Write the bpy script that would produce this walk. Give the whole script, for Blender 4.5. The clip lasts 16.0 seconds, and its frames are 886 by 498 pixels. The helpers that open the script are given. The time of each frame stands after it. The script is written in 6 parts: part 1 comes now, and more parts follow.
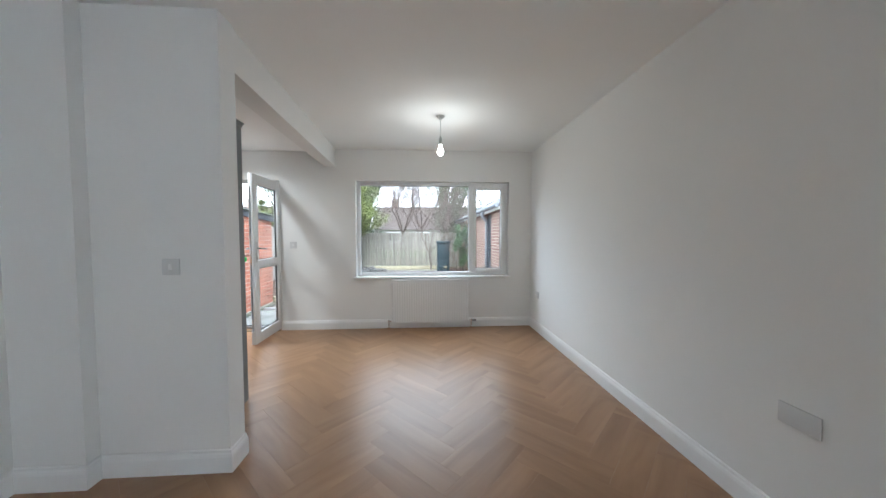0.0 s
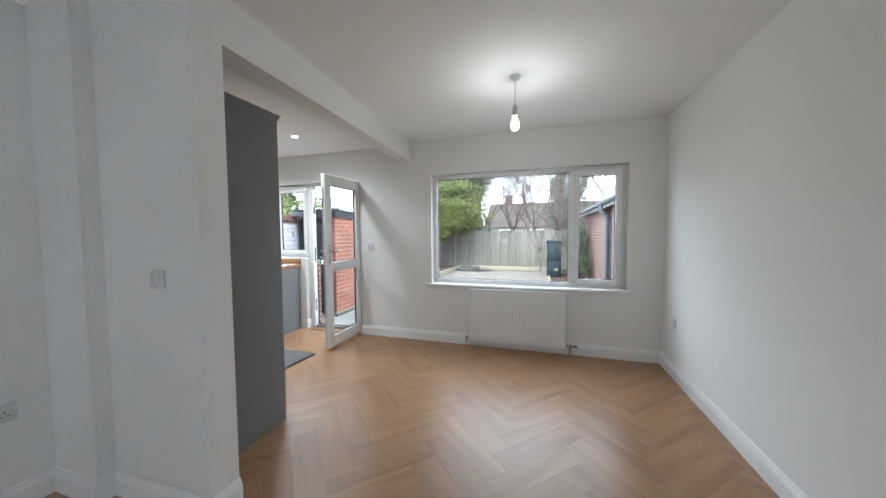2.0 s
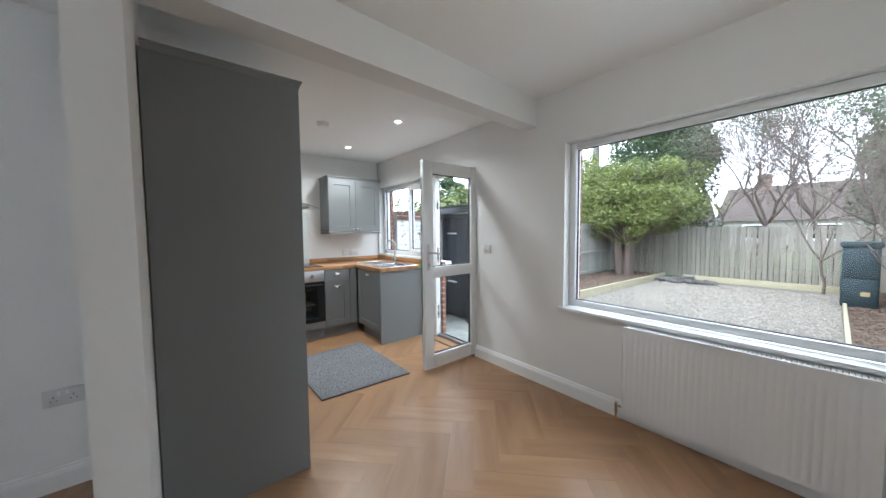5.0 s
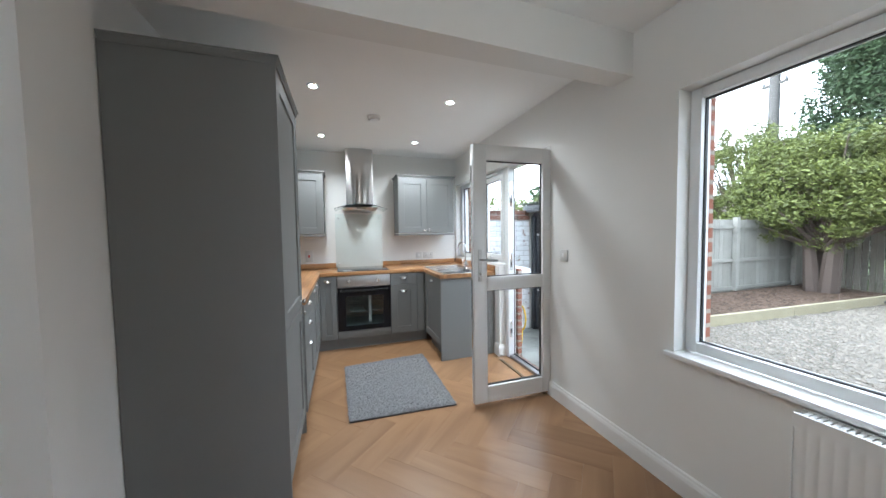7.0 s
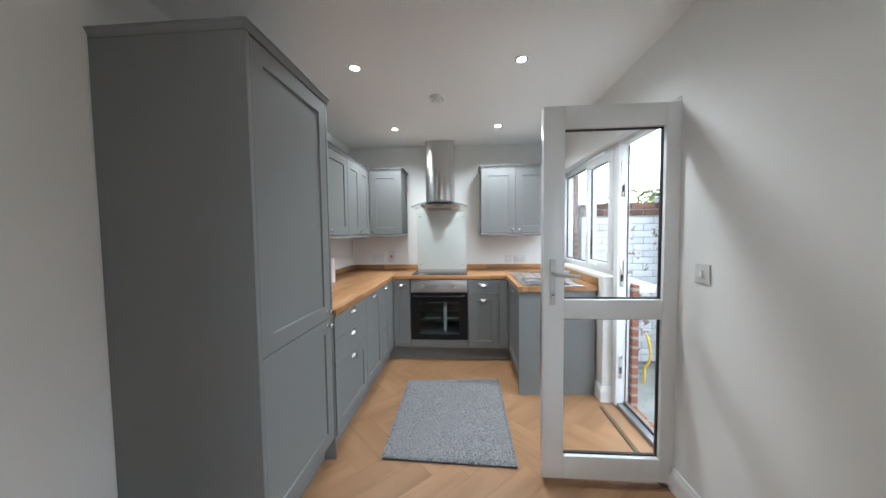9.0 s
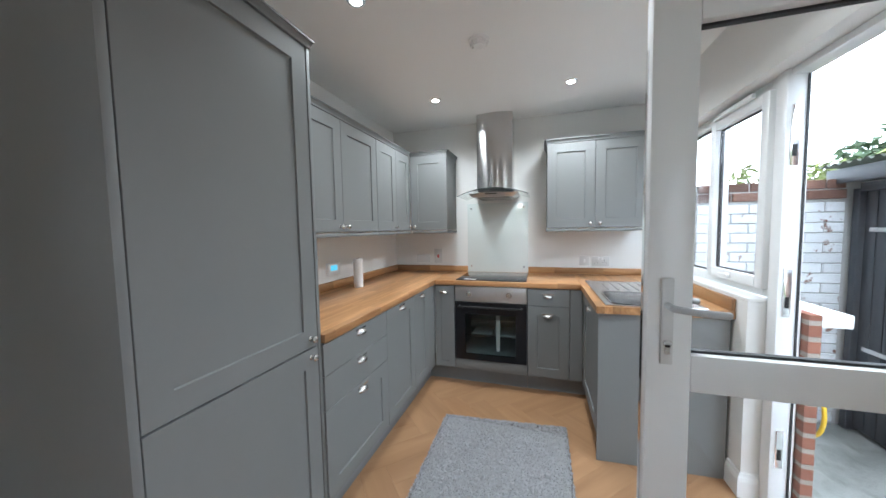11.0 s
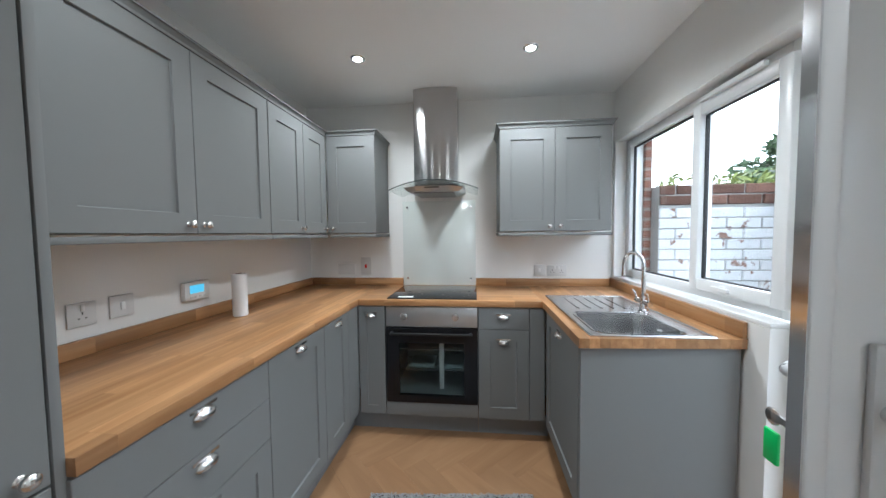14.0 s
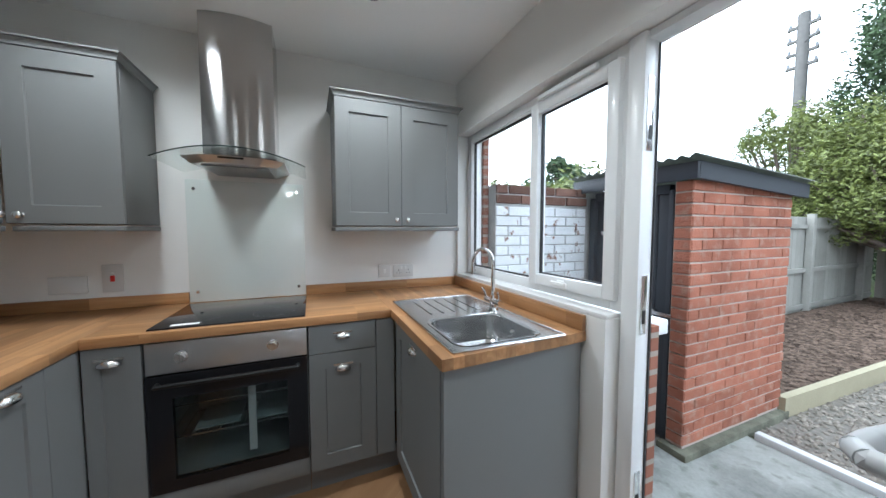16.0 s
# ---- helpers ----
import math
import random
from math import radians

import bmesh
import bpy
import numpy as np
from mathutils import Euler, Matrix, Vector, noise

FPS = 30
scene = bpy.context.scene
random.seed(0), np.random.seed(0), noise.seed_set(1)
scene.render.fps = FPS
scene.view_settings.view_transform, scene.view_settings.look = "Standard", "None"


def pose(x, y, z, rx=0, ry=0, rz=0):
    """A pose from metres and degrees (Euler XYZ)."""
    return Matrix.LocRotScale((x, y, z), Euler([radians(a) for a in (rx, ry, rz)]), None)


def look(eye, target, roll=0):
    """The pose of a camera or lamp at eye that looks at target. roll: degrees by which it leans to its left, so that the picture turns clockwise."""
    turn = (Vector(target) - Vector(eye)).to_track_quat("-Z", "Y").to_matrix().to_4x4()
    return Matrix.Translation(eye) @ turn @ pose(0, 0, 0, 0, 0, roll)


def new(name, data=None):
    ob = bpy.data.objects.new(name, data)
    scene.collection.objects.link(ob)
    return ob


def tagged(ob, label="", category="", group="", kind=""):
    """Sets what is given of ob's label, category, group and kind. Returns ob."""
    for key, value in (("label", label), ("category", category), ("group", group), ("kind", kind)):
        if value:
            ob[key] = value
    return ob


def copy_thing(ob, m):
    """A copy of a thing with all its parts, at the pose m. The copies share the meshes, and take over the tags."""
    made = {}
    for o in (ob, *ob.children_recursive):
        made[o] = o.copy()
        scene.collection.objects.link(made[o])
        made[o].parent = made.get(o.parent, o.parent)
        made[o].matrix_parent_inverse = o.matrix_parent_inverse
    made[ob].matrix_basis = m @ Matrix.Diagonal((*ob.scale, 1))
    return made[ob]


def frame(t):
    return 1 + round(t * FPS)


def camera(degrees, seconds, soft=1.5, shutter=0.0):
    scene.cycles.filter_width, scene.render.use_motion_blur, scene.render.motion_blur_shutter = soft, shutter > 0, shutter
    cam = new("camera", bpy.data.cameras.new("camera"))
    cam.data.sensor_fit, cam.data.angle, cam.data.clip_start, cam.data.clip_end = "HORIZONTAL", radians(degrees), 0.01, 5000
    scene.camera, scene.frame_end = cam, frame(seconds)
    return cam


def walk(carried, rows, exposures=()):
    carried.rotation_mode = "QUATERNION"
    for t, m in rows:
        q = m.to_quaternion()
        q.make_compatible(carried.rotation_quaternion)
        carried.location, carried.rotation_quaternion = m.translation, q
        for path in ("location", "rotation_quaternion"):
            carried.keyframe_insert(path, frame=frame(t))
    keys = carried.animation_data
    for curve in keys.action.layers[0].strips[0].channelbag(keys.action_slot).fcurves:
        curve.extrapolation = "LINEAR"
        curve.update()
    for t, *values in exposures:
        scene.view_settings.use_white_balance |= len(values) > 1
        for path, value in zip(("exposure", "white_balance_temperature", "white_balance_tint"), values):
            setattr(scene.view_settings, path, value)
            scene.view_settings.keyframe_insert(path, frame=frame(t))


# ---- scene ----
cam = camera(109.2, 16.0)
PATH = [
    (0, (0.423, 0.245, 1.276), (0.551, 2.239, 1.191), -0.1),
    (0.5, (0.493, 0.427, 1.244), (0.46, 2.425, 1.168), -0.2),
    (1, (0.612, 0.604, 1.271), (0.379, 2.589, 1.202), -0.1),
    (1.5, (0.692, 0.793, 1.309), (0.285, 2.748, 1.206), -0.4),
    (2, (0.79, 0.992, 1.318), (0.194, 2.898, 1.219), -0.4),
    (2.5, (0.86, 1.186, 1.312), (0.084, 3.026, 1.208), -0.5),
    (3, (0.905, 1.418, 1.313), (-0.06, 3.166, 1.203), -0.3),
    (3.5, (0.904, 1.6, 1.326), (-0.217, 3.253, 1.217), -0.6),
    (4, (0.915, 1.818, 1.306), (-0.377, 3.343, 1.221), -0.6),
    (4.5, (0.911, 2.022, 1.322), (-0.517, 3.418, 1.213), -0.4),
    (5, (0.877, 2.264, 1.326), (-0.681, 3.513, 1.217), -0.5),
    (7.5, (0.554, 3.144, 1.332), (-1.394, 3.584, 1.225), -0.8),
    (8, (0.429, 3.286, 1.34), (-1.551, 3.541, 1.223), -0.8),
    (8.5, (0.316, 3.415, 1.352), (-1.679, 3.485, 1.243), -0.9),
    (9, (0.18, 3.531, 1.349), (-1.813, 3.387, 1.248), -0.7),
    (9.5, (0.004, 3.594, 1.341), (-1.974, 3.318, 1.235), -0.7),
    (10, (-0.177, 3.648, 1.353), (-2.128, 3.226, 1.227), -0.9),
    (12.5, (-0.856, 3.626, 1.344), (-2.746, 2.986, 1.224), -0.9),
    (13, (-0.955, 3.567, 1.339), (-2.887, 3.061, 1.228), -0.7),
    (13.5, (-1.023, 3.554, 1.327), (-2.987, 3.192, 1.222), -0.5),
    (14, (-1.095, 3.538, 1.332), (-3.082, 3.331, 1.235), -0.6),
    (14.5, (-1.186, 3.529, 1.325), (-3.183, 3.485, 1.221), -0.6),
    (15, (-1.285, 3.527, 1.319), (-3.272, 3.734, 1.214), -0.3),
    (15.5, (-1.371, 3.541, 1.324), (-3.312, 4.011, 1.213), -0.3),
    (16, (-1.492, 3.577, 1.314), (-3.334, 4.347, 1.198), 0.0),
]
walk(cam, [(t, look(eye, target, roll)) for t, eye, target, roll in PATH], [(0, 1.33, 5650, 4), (2, 1.20, 5650, 4), (5, 1.06, 5650, 4), (9, 1.13, 5650, 4), (12.5, 1.11, 5600, 4), (15, 0.68, 5600, 4), (16, 0.57, 5600, 4)])

# ---- world and exposure ----
world = bpy.data.worlds.new("world")
scene.world = world
world.use_nodes = True
wn, wl = world.node_tree.nodes, world.node_tree.links
sky = wn.new("ShaderNodeTexSky")
sky.sky_type, sky.sun_disc = "NISHITA", False
SUN_EL, SUN_AZ = radians(28), radians(200)
sky.sun_elevation, sky.sun_rotation = SUN_EL, SUN_AZ
sky.dust_density, sky.air_density = 4.0, 1.0
cloud = wn.new("ShaderNodeMix")
cloud.data_type = "RGBA"
cloud.inputs[0].default_value = 0.8
wl.new(sky.outputs[0], cloud.inputs[6])
cloud.inputs[7].default_value = (26.0, 26.8, 28.0, 1)
wl.new(cloud.outputs[2], wn["Background"].inputs[0])
wn["Background"].inputs[1].default_value = 0.15

def lamp(name, kind, m, energy, color=(1, 1, 1), **kw):
    data = bpy.data.lights.new(name, kind)
    data.energy, data.color = energy, color
    if "size" in kw:
        data.shape, data.size, data.size_y = "RECTANGLE", kw["size"], kw["size_y"]
    if "radius" in kw:
        data.shadow_soft_size = kw["radius"]
    if "angle" in kw:
        data.angle = kw["angle"]
    if "cone" in kw:
        data.spot_size, data.spot_blend = radians(kw["cone"]), 0.8
    ob = new(name, data)
    ob.matrix_world = m
    return ob

sun_way = Vector((math.sin(SUN_AZ) * math.cos(SUN_EL), math.cos(SUN_AZ) * math.cos(SUN_EL), math.sin(SUN_EL)))
lamp("sun", "SUN", look(sun_way * 30, (0, 0, 0)), 0.8, (1, 0.96, 0.9), angle=radians(20))
LAMP_WARM = (1.0, 0.94, 0.87)
ROSE = (0.60, 3.36)
DOWNLIGHTS = [(-1.82, 2.84), (-1.82, 3.88), (-3.0, 2.83), (-3.01, 3.86)]
lamp("pendant_light", "POINT", pose(ROSE[0], ROSE[1], 2.085), 1.5, LAMP_WARM, radius=0.03)
for (x, y), power in zip(DOWNLIGHTS, (17, 33, 34, 41)):
    lamp("downlight_lamp", "SPOT", pose(x, y, 2.385), power, (1.0, 0.96, 0.91), radius=0.09, cone=156)
scene.view_settings.exposure = 1.22

# ---- materials ----
def mat(name, color, rough=0.6, metal=0.0, vary=0.06, scale=6.0, bump=0.0, bscale=60.0, coat=0.0, spec=0.5, stain=0.0, space="pos", emit=0.0, rand=0.0, island=0.0):
    m = bpy.data.materials.new(name)
    m.use_nodes = True
    n, l = m.node_tree.nodes, m.node_tree.links
    b = n["Principled BSDF"]
    b.inputs["Roughness"].default_value = rough
    b.inputs["Metallic"].default_value = metal
    b.inputs["Specular IOR Level"].default_value = 0.12 if rough >= 0.85 else spec
    b.inputs["Coat Weight"].default_value = coat
    if space == "pos":
        vec = n.new("ShaderNodeNewGeometry").outputs["Position"]
    else:
        vec = n.new("ShaderNodeTexCoord").outputs["Object"]
    def noise_tex(s, detail=3.0):
        t = n.new("ShaderNodeTexNoise")
        t.inputs["Scale"].default_value, t.inputs["Detail"].default_value = s, detail
        l.new(vec, t.inputs["Vector"])
        return t.outputs["Fac"]
    def math_node(op, a, c):
        t = n.new("ShaderNodeMath")
        t.operation = op
        for sock, v in zip(t.inputs, (a, c)):
            if isinstance(v, (int, float)):
                sock.default_value = v
            else:
                l.new(v, sock)
        return t.outputs[0]
    value = math_node("MULTIPLY_ADD", noise_tex(scale), 2 * vary)
    value.node.inputs[2].default_value = 1 - vary
    fine = math_node("MULTIPLY_ADD", noise_tex(scale * 9, 2), vary)
    fine.node.inputs[2].default_value = 1 - vary / 2
    value = math_node("MULTIPLY", value, fine)
    if stain:
        s = math_node("SUBTRACT", noise_tex(scale * 0.3, 6), 0.5)
        s = math_node("MULTIPLY", s, stain * 4)
        value = math_node("ADD", value, s)
    if rand:
        info = n.new("ShaderNodeObjectInfo").outputs["Random"]
        r = math_node("MULTIPLY_ADD", info, 2 * rand)
        r.node.inputs[2].default_value = 1 - rand
        value = math_node("MULTIPLY", value, r)
    if island:
        info = n.new("ShaderNodeNewGeometry").outputs["Random Per Island"]
        r = math_node("MULTIPLY_ADD", info, 2 * island)
        r.node.inputs[2].default_value = 1 - island
        value = math_node("MULTIPLY", value, r)
    mix = n.new("ShaderNodeVectorMath")
    mix.operation = "SCALE"
    mix.inputs[0].default_value = color[:3]
    l.new(value, mix.inputs["Scale"])
    l.new(mix.outputs[0], b.inputs["Base Color"])
    if bump:
        bp = n.new("ShaderNodeBump")
        bp.inputs["Strength"].default_value, bp.inputs["Distance"].default_value = bump, 0.01
        l.new(noise_tex(bscale, 4), bp.inputs["Height"])
        l.new(bp.outputs[0], b.inputs["Normal"])
    if emit:
        b.inputs["Emission Color"].default_value = (*color[:3], 1)
        b.inputs["Emission Strength"].default_value = emit
    return m


def glass_mat(name, color=(1, 1, 1), rough=0.0):
    m = bpy.data.materials.new(name)
    m.use_nodes = True
    n, l = m.node_tree.nodes, m.node_tree.links
    out = n["Material Output"]
    n.remove(n["Principled BSDF"])
    tr, gl, fr, mx = (n.new("ShaderNode" + k) for k in ("BsdfTransparent", "BsdfGlossy", "LayerWeight", "MixShader"))
    tr.inputs[0].default_value = (*color, 1)
    gl.inputs["Roughness"].default_value = rough
    fr.inputs["Blend"].default_value = 0.5
    power, scale = n.new("ShaderNodeMath"), n.new("ShaderNodeMath")
    power.operation, scale.operation = "POWER", "MULTIPLY_ADD"
    power.inputs[1].default_value, scale.inputs[1].default_value, scale.inputs[2].default_value = 5.0, 0.9, 0.022
    l.new(fr.outputs["Facing"], power.inputs[0])
    l.new(power.outputs[0], scale.inputs[0])
    l.new(scale.outputs[0], mx.inputs[0])
    l.new(tr.outputs[0], mx.inputs[1])
    l.new(gl.outputs[0], mx.inputs[2])
    l.new(mx.outputs[0], out.inputs["Surface"])
    return m


def wood_mat(name, dark, light, grain_scale=(3, 40, 40), rough=0.4, rand=True, bump=0.05, blocks=None, spec=0.5, tone=0.5):
    """Wood with its grain along the object's x, or with staves when blocks = (length, width, axis)."""
    m = bpy.data.materials.new(name)
    m.use_nodes = True
    n, l = m.node_tree.nodes, m.node_tree.links
    b = n["Principled BSDF"]
    b.inputs["Roughness"].default_value = rough
    b.inputs["Specular IOR Level"].default_value = spec
    tc = n.new("ShaderNodeTexCoord")
    vec = tc.outputs["Object"]
    mp = n.new("ShaderNodeMapping")
    mp.inputs["Scale"].default_value = grain_scale
    src = vec
    fac_block = None
    if blocks:
        rot = n.new("ShaderNodeMapping")
        rot.inputs["Rotation"].default_value = (0, 0, radians(blocks[2]))
        l.new(vec, rot.inputs["Vector"])
        src = rot.outputs[0]
        br = n.new("ShaderNodeTexBrick")
        br.offset, br.offset_frequency = 0.37, 3
        br.inputs["Scale"].default_value = 1.0
        br.inputs["Brick Width"].default_value, br.inputs["Row Height"].default_value = blocks[0], blocks[1]
        br.inputs["Mortar Size"].default_value = 0.0006
        br.inputs["Color1"].default_value, br.inputs["Color2"].default_value = (0, 0, 0, 1), (1, 1, 1, 1)
        br.inputs["Mortar"].default_value = (0.2, 0.2, 0.2, 1)
        l.new(src, br.inputs["Vector"])
        fac_block = br.outputs["Color"]
    l.new(src, mp.inputs["Vector"])
    off = None
    info = n.new("ShaderNodeObjectInfo")
    add = n.new("ShaderNodeVectorMath")
    add.operation = "MULTIPLY_ADD"
    add.inputs[1].default_value = (37, 19, 53) if rand else (0, 0, 0)
    l.new(info.outputs["Random"], add.inputs[0])
    l.new(mp.outputs[0], add.inputs[2])
    if fac_block:
        add2 = n.new("ShaderNodeVectorMath")
        add2.operation = "MULTIPLY_ADD"
        add2.inputs[1].default_value = (31, 17, 23)
        l.new(fac_block, add2.inputs[0])
        l.new(add.outputs[0], add2.inputs[2])
        add = add2
    nz = n.new("ShaderNodeTexNoise")
    nz.inputs["Scale"].default_value, nz.inputs["Detail"].default_value = 1.0, 5
    nz.inputs["Distortion"].default_value = 0.6
    l.new(add.outputs[0], nz.inputs["Vector"])
    ramp = n.new("ShaderNodeValToRGB")
    ramp.color_ramp.elements[0].position, ramp.color_ramp.elements[1].position = 0.3, 0.7
    ramp.color_ramp.elements[0].color, ramp.color_ramp.elements[1].color = (*dark, 1), (*light, 1)
    l.new(nz.outputs["Fac"], ramp.inputs["Fac"])
    sc = n.new("ShaderNodeVectorMath")
    sc.operation = "SCALE"
    l.new(ramp.outputs[0], sc.inputs[0])
    ma = n.new("ShaderNodeMath")
    ma.operation = "MULTIPLY_ADD"
    ma.inputs[1].default_value, ma.inputs[2].default_value = tone, 1 - tone / 2
    l.new(fac_block if fac_block else info.outputs["Random"], ma.inputs[0])
    l.new(ma.outputs[0], sc.inputs["Scale"])
    l.new(sc.outputs[0], b.inputs["Base Color"])
    bp = n.new("ShaderNodeBump")
    bp.inputs["Strength"].default_value, bp.inputs["Distance"].default_value = bump, 0.004
    l.new(nz.outputs["Fac"], bp.inputs["Height"])
    l.new(bp.outputs[0], b.inputs["Normal"])
    return m


def tile_mat(name, c1, c2, mortar, bw, rh, msize, rot=(90, 0, 0), rough=0.85, squash=0.5, bump=0.6):
    m = bpy.data.materials.new(name)
    m.use_nodes = True
    n, l = m.node_tree.nodes, m.node_tree.links
    b = n["Principled BSDF"]
    b.inputs["Roughness"].default_value = rough
    b.inputs["Specular IOR Level"].default_value = 0.1
    tc, mp, br, nz, mx, bp = (n.new("ShaderNode" + k) for k in ("TexCoord", "Mapping", "TexBrick", "TexNoise", "Mix", "Bump"))
    mp.inputs["Rotation"].default_value = [radians(a) for a in rot]
    l.new(tc.outputs["Object"], mp.inputs["Vector"])
    l.new(mp.outputs[0], br.inputs["Vector"])
    br.offset = squash
    br.inputs["Scale"].default_value = 1
    br.inputs["Brick Width"].default_value, br.inputs["Row Height"].default_value, br.inputs["Mortar Size"].default_value = bw, rh, msize
    br.inputs["Color1"].default_value, br.inputs["Color2"].default_value, br.inputs["Mortar"].default_value = (*c1, 1), (*c2, 1), (*mortar, 1)
    nz.inputs["Scale"].default_value = 5
    l.new(tc.outputs["Object"], nz.inputs["Vector"])
    mx.data_type, mx.blend_type = "RGBA", "MULTIPLY"
    mx.inputs[0].default_value = 0.5
    l.new(br.outputs["Color"], mx.inputs[6])
    l.new(nz.outputs["Fac"], mx.inputs[7])
    l.new(mx.outputs[2], b.inputs["Base Color"])
    bp.inputs["Strength"].default_value, bp.inputs["Distance"].default_value, bp.invert = bump, 0.01, True
    l.new(br.outputs["Fac"], bp.inputs["Height"])
    l.new(bp.outputs[0], b.inputs["Normal"])
    return m


PAINT = mat("wall_paint", (0.79, 0.786, 0.765), 0.75, vary=0.012, scale=1.2, bump=0.05, bscale=220)
CEIL = mat("ceiling_paint", (0.88, 0.88, 0.865), 0.85, vary=0.012, scale=1.0, bump=0.03, bscale=150)
GLOSS = mat("white_gloss_paint", (0.80, 0.80, 0.79), 0.35, vary=0.015, scale=3)
UPVC = mat("white_upvc", (0.82, 0.83, 0.83), 0.3, vary=0.012, scale=3, coat=0.2)
def flaking(m, under, cover, soft=0.03):
    n, l = m.node_tree.nodes, m.node_tree.links
    b = n["Principled BSDF"]
    old = b.inputs["Base Color"].links[0].from_socket
    nz, ramp, mx, geo = (n.new("ShaderNode" + k) for k in ("TexNoise", "ValToRGB", "Mix", "NewGeometry"))
    nz.inputs["Scale"].default_value, nz.inputs["Detail"].default_value = 13.0, 8.0
    l.new(geo.outputs["Position"], nz.inputs["Vector"])
    ramp.color_ramp.elements[0].position, ramp.color_ramp.elements[1].position = cover, cover + soft
    l.new(nz.outputs["Fac"], ramp.inputs["Fac"])
    mx.data_type = "RGBA"
    l.new(ramp.outputs["Color"], mx.inputs[0])
    l.new(old, mx.inputs[6])
    mx.inputs[7].default_value = (*under, 1)
    l.new(mx.outputs[2], b.inputs["Base Color"])


GASKET = mat("black_rubber", (0.02, 0.02, 0.022), 0.6)
GREY = mat("grey_cabinet_paint", (0.200, 0.205, 0.205), 0.6, spec=0.2, vary=0.02, scale=4, bump=0.02, bscale=160, space="obj")
GREY_DARK = mat("grey_plinth_paint", (0.19, 0.20, 0.21), 0.5, vary=0.03, scale=4)
PLASTIC = mat("white_plastic", (0.78, 0.78, 0.77), 0.35, vary=0.01)
LEVER = mat("pale_grey_lever_enamel", (0.44, 0.45, 0.46), 0.4, vary=0.01)
PLATE = mat("light_grey_plastic", (0.64, 0.64, 0.63), 0.4, vary=0.01)
CHROME = mat("chrome", (0.82, 0.82, 0.83), 0.12, 1.0, vary=0.01)
NICKEL = mat("brushed_nickel", (0.68, 0.67, 0.66), 0.25, 1.0, vary=0.03, scale=30)
STEEL = mat("brushed_steel", (0.60, 0.60, 0.60), 0.36, 1.0, vary=0.03, scale=14, bump=0.04, bscale=300)
STEEL_BRUSHED = mat("vertical_highlight_steel", (0.52, 0.515, 0.51), 0.17, 1.0, vary=0.03, scale=14)
_n, _l = STEEL_BRUSHED.node_tree.nodes, STEEL_BRUSHED.node_tree.links
tangent = _n.new("ShaderNodeTangent")
tangent.direction_type, tangent.axis = "RADIAL", "Z"
_l.new(tangent.outputs[0], _n["Principled BSDF"].inputs["Tangent"])
_n["Principled BSDF"].inputs["Anisotropic"].default_value = 0.92
_n["Principled BSDF"].inputs["Anisotropic Rotation"].default_value = 0.25
POLISHED = mat("polished_sink_steel", (0.68, 0.68, 0.68), 0.17, 1.0, vary=0.02, scale=14)
BLACKGLASS = mat("black_glass", (0.012, 0.012, 0.014), 0.04, vary=0.02, spec=0.25)
BLACK = mat("black_enamel", (0.01, 0.01, 0.01), 0.35, spec=0.25)
CAVITY = mat("oven_enamel", (0.26, 0.29, 0.29), 0.35, vary=0.1)
GLASS = glass_mat("window_glass")
GREEN_GLASS = glass_mat("canopy_glass", (0.96, 0.98, 0.97))
OVEN_GLASS = glass_mat("oven_window_glass", (0.74, 0.78, 0.78))
SPLASH = mat("pale_green_back_painted_glass", (0.72, 0.76, 0.74), 0.08, vary=0.01, coat=0.6)
RED = mat("red_neon_switch", (0.6, 0.02, 0.02), 0.4)
SCREEN = mat("lit_blue_display", (0.10, 0.42, 0.60), 0.3, emit=0.55)
BULB = mat("glowing_bulb", (1.0, 0.93, 0.80), 0.3, vary=0.0, emit=14)
LED = mat("glowing_lens", (1.0, 0.96, 0.88), 0.3, vary=0.0, emit=14)
PAPER = mat("white_paper", (0.82, 0.82, 0.82), 0.9, vary=0.02)
RUG = mat("grey_shag_pile", (0.345, 0.345, 0.352), 0.95, vary=0.07, scale=9, island=0.03)
KEYFOB = mat("green_plastic", (0.03, 0.55, 0.12), 0.4)
FLOORWOOD = wood_mat("oak_effect_plank", (0.255, 0.137, 0.066), (0.355, 0.207, 0.107), (1.3, 9, 9), rough=0.33, tone=0.13, bump=0.10, spec=0.5)
FLOORBASE = mat("plank_joint", (0.33, 0.20, 0.115), 0.55)
WORKTOP = wood_mat("oiled_oak_staves", (0.30, 0.145, 0.057), (0.46, 0.255, 0.115), (2.5, 30, 30), rough=0.35, rand=False, blocks=(0.42, 0.042, 0), tone=0.45)
WORKTOP_Y = wood_mat("oiled_oak_staves_across", (0.30, 0.145, 0.057), (0.46, 0.255, 0.115), (2.5, 30, 30), rough=0.35, rand=False, blocks=(0.42, 0.042, 90), tone=0.45)
BRICK = mat("red_brick", (0.30, 0.122, 0.080), 0.9, vary=0.2, scale=9, bump=0.6, bscale=70, rand=0.14, stain=0.3)
flaking(BRICK, (0.36, 0.24, 0.19), 0.52, 0.3)
MORTAR = mat("pale_mortar", (0.46, 0.40, 0.36), 0.95, vary=0.15, scale=12, bump=0.4)
WHITEBRICK = mat("flaking_white_painted_brick", (0.66, 0.68, 0.70), 0.85, vary=0.12, scale=14, bump=0.5, bscale=60, rand=0.06)
flaking(WHITEBRICK, (0.24, 0.15, 0.12), 0.60, 0.05)
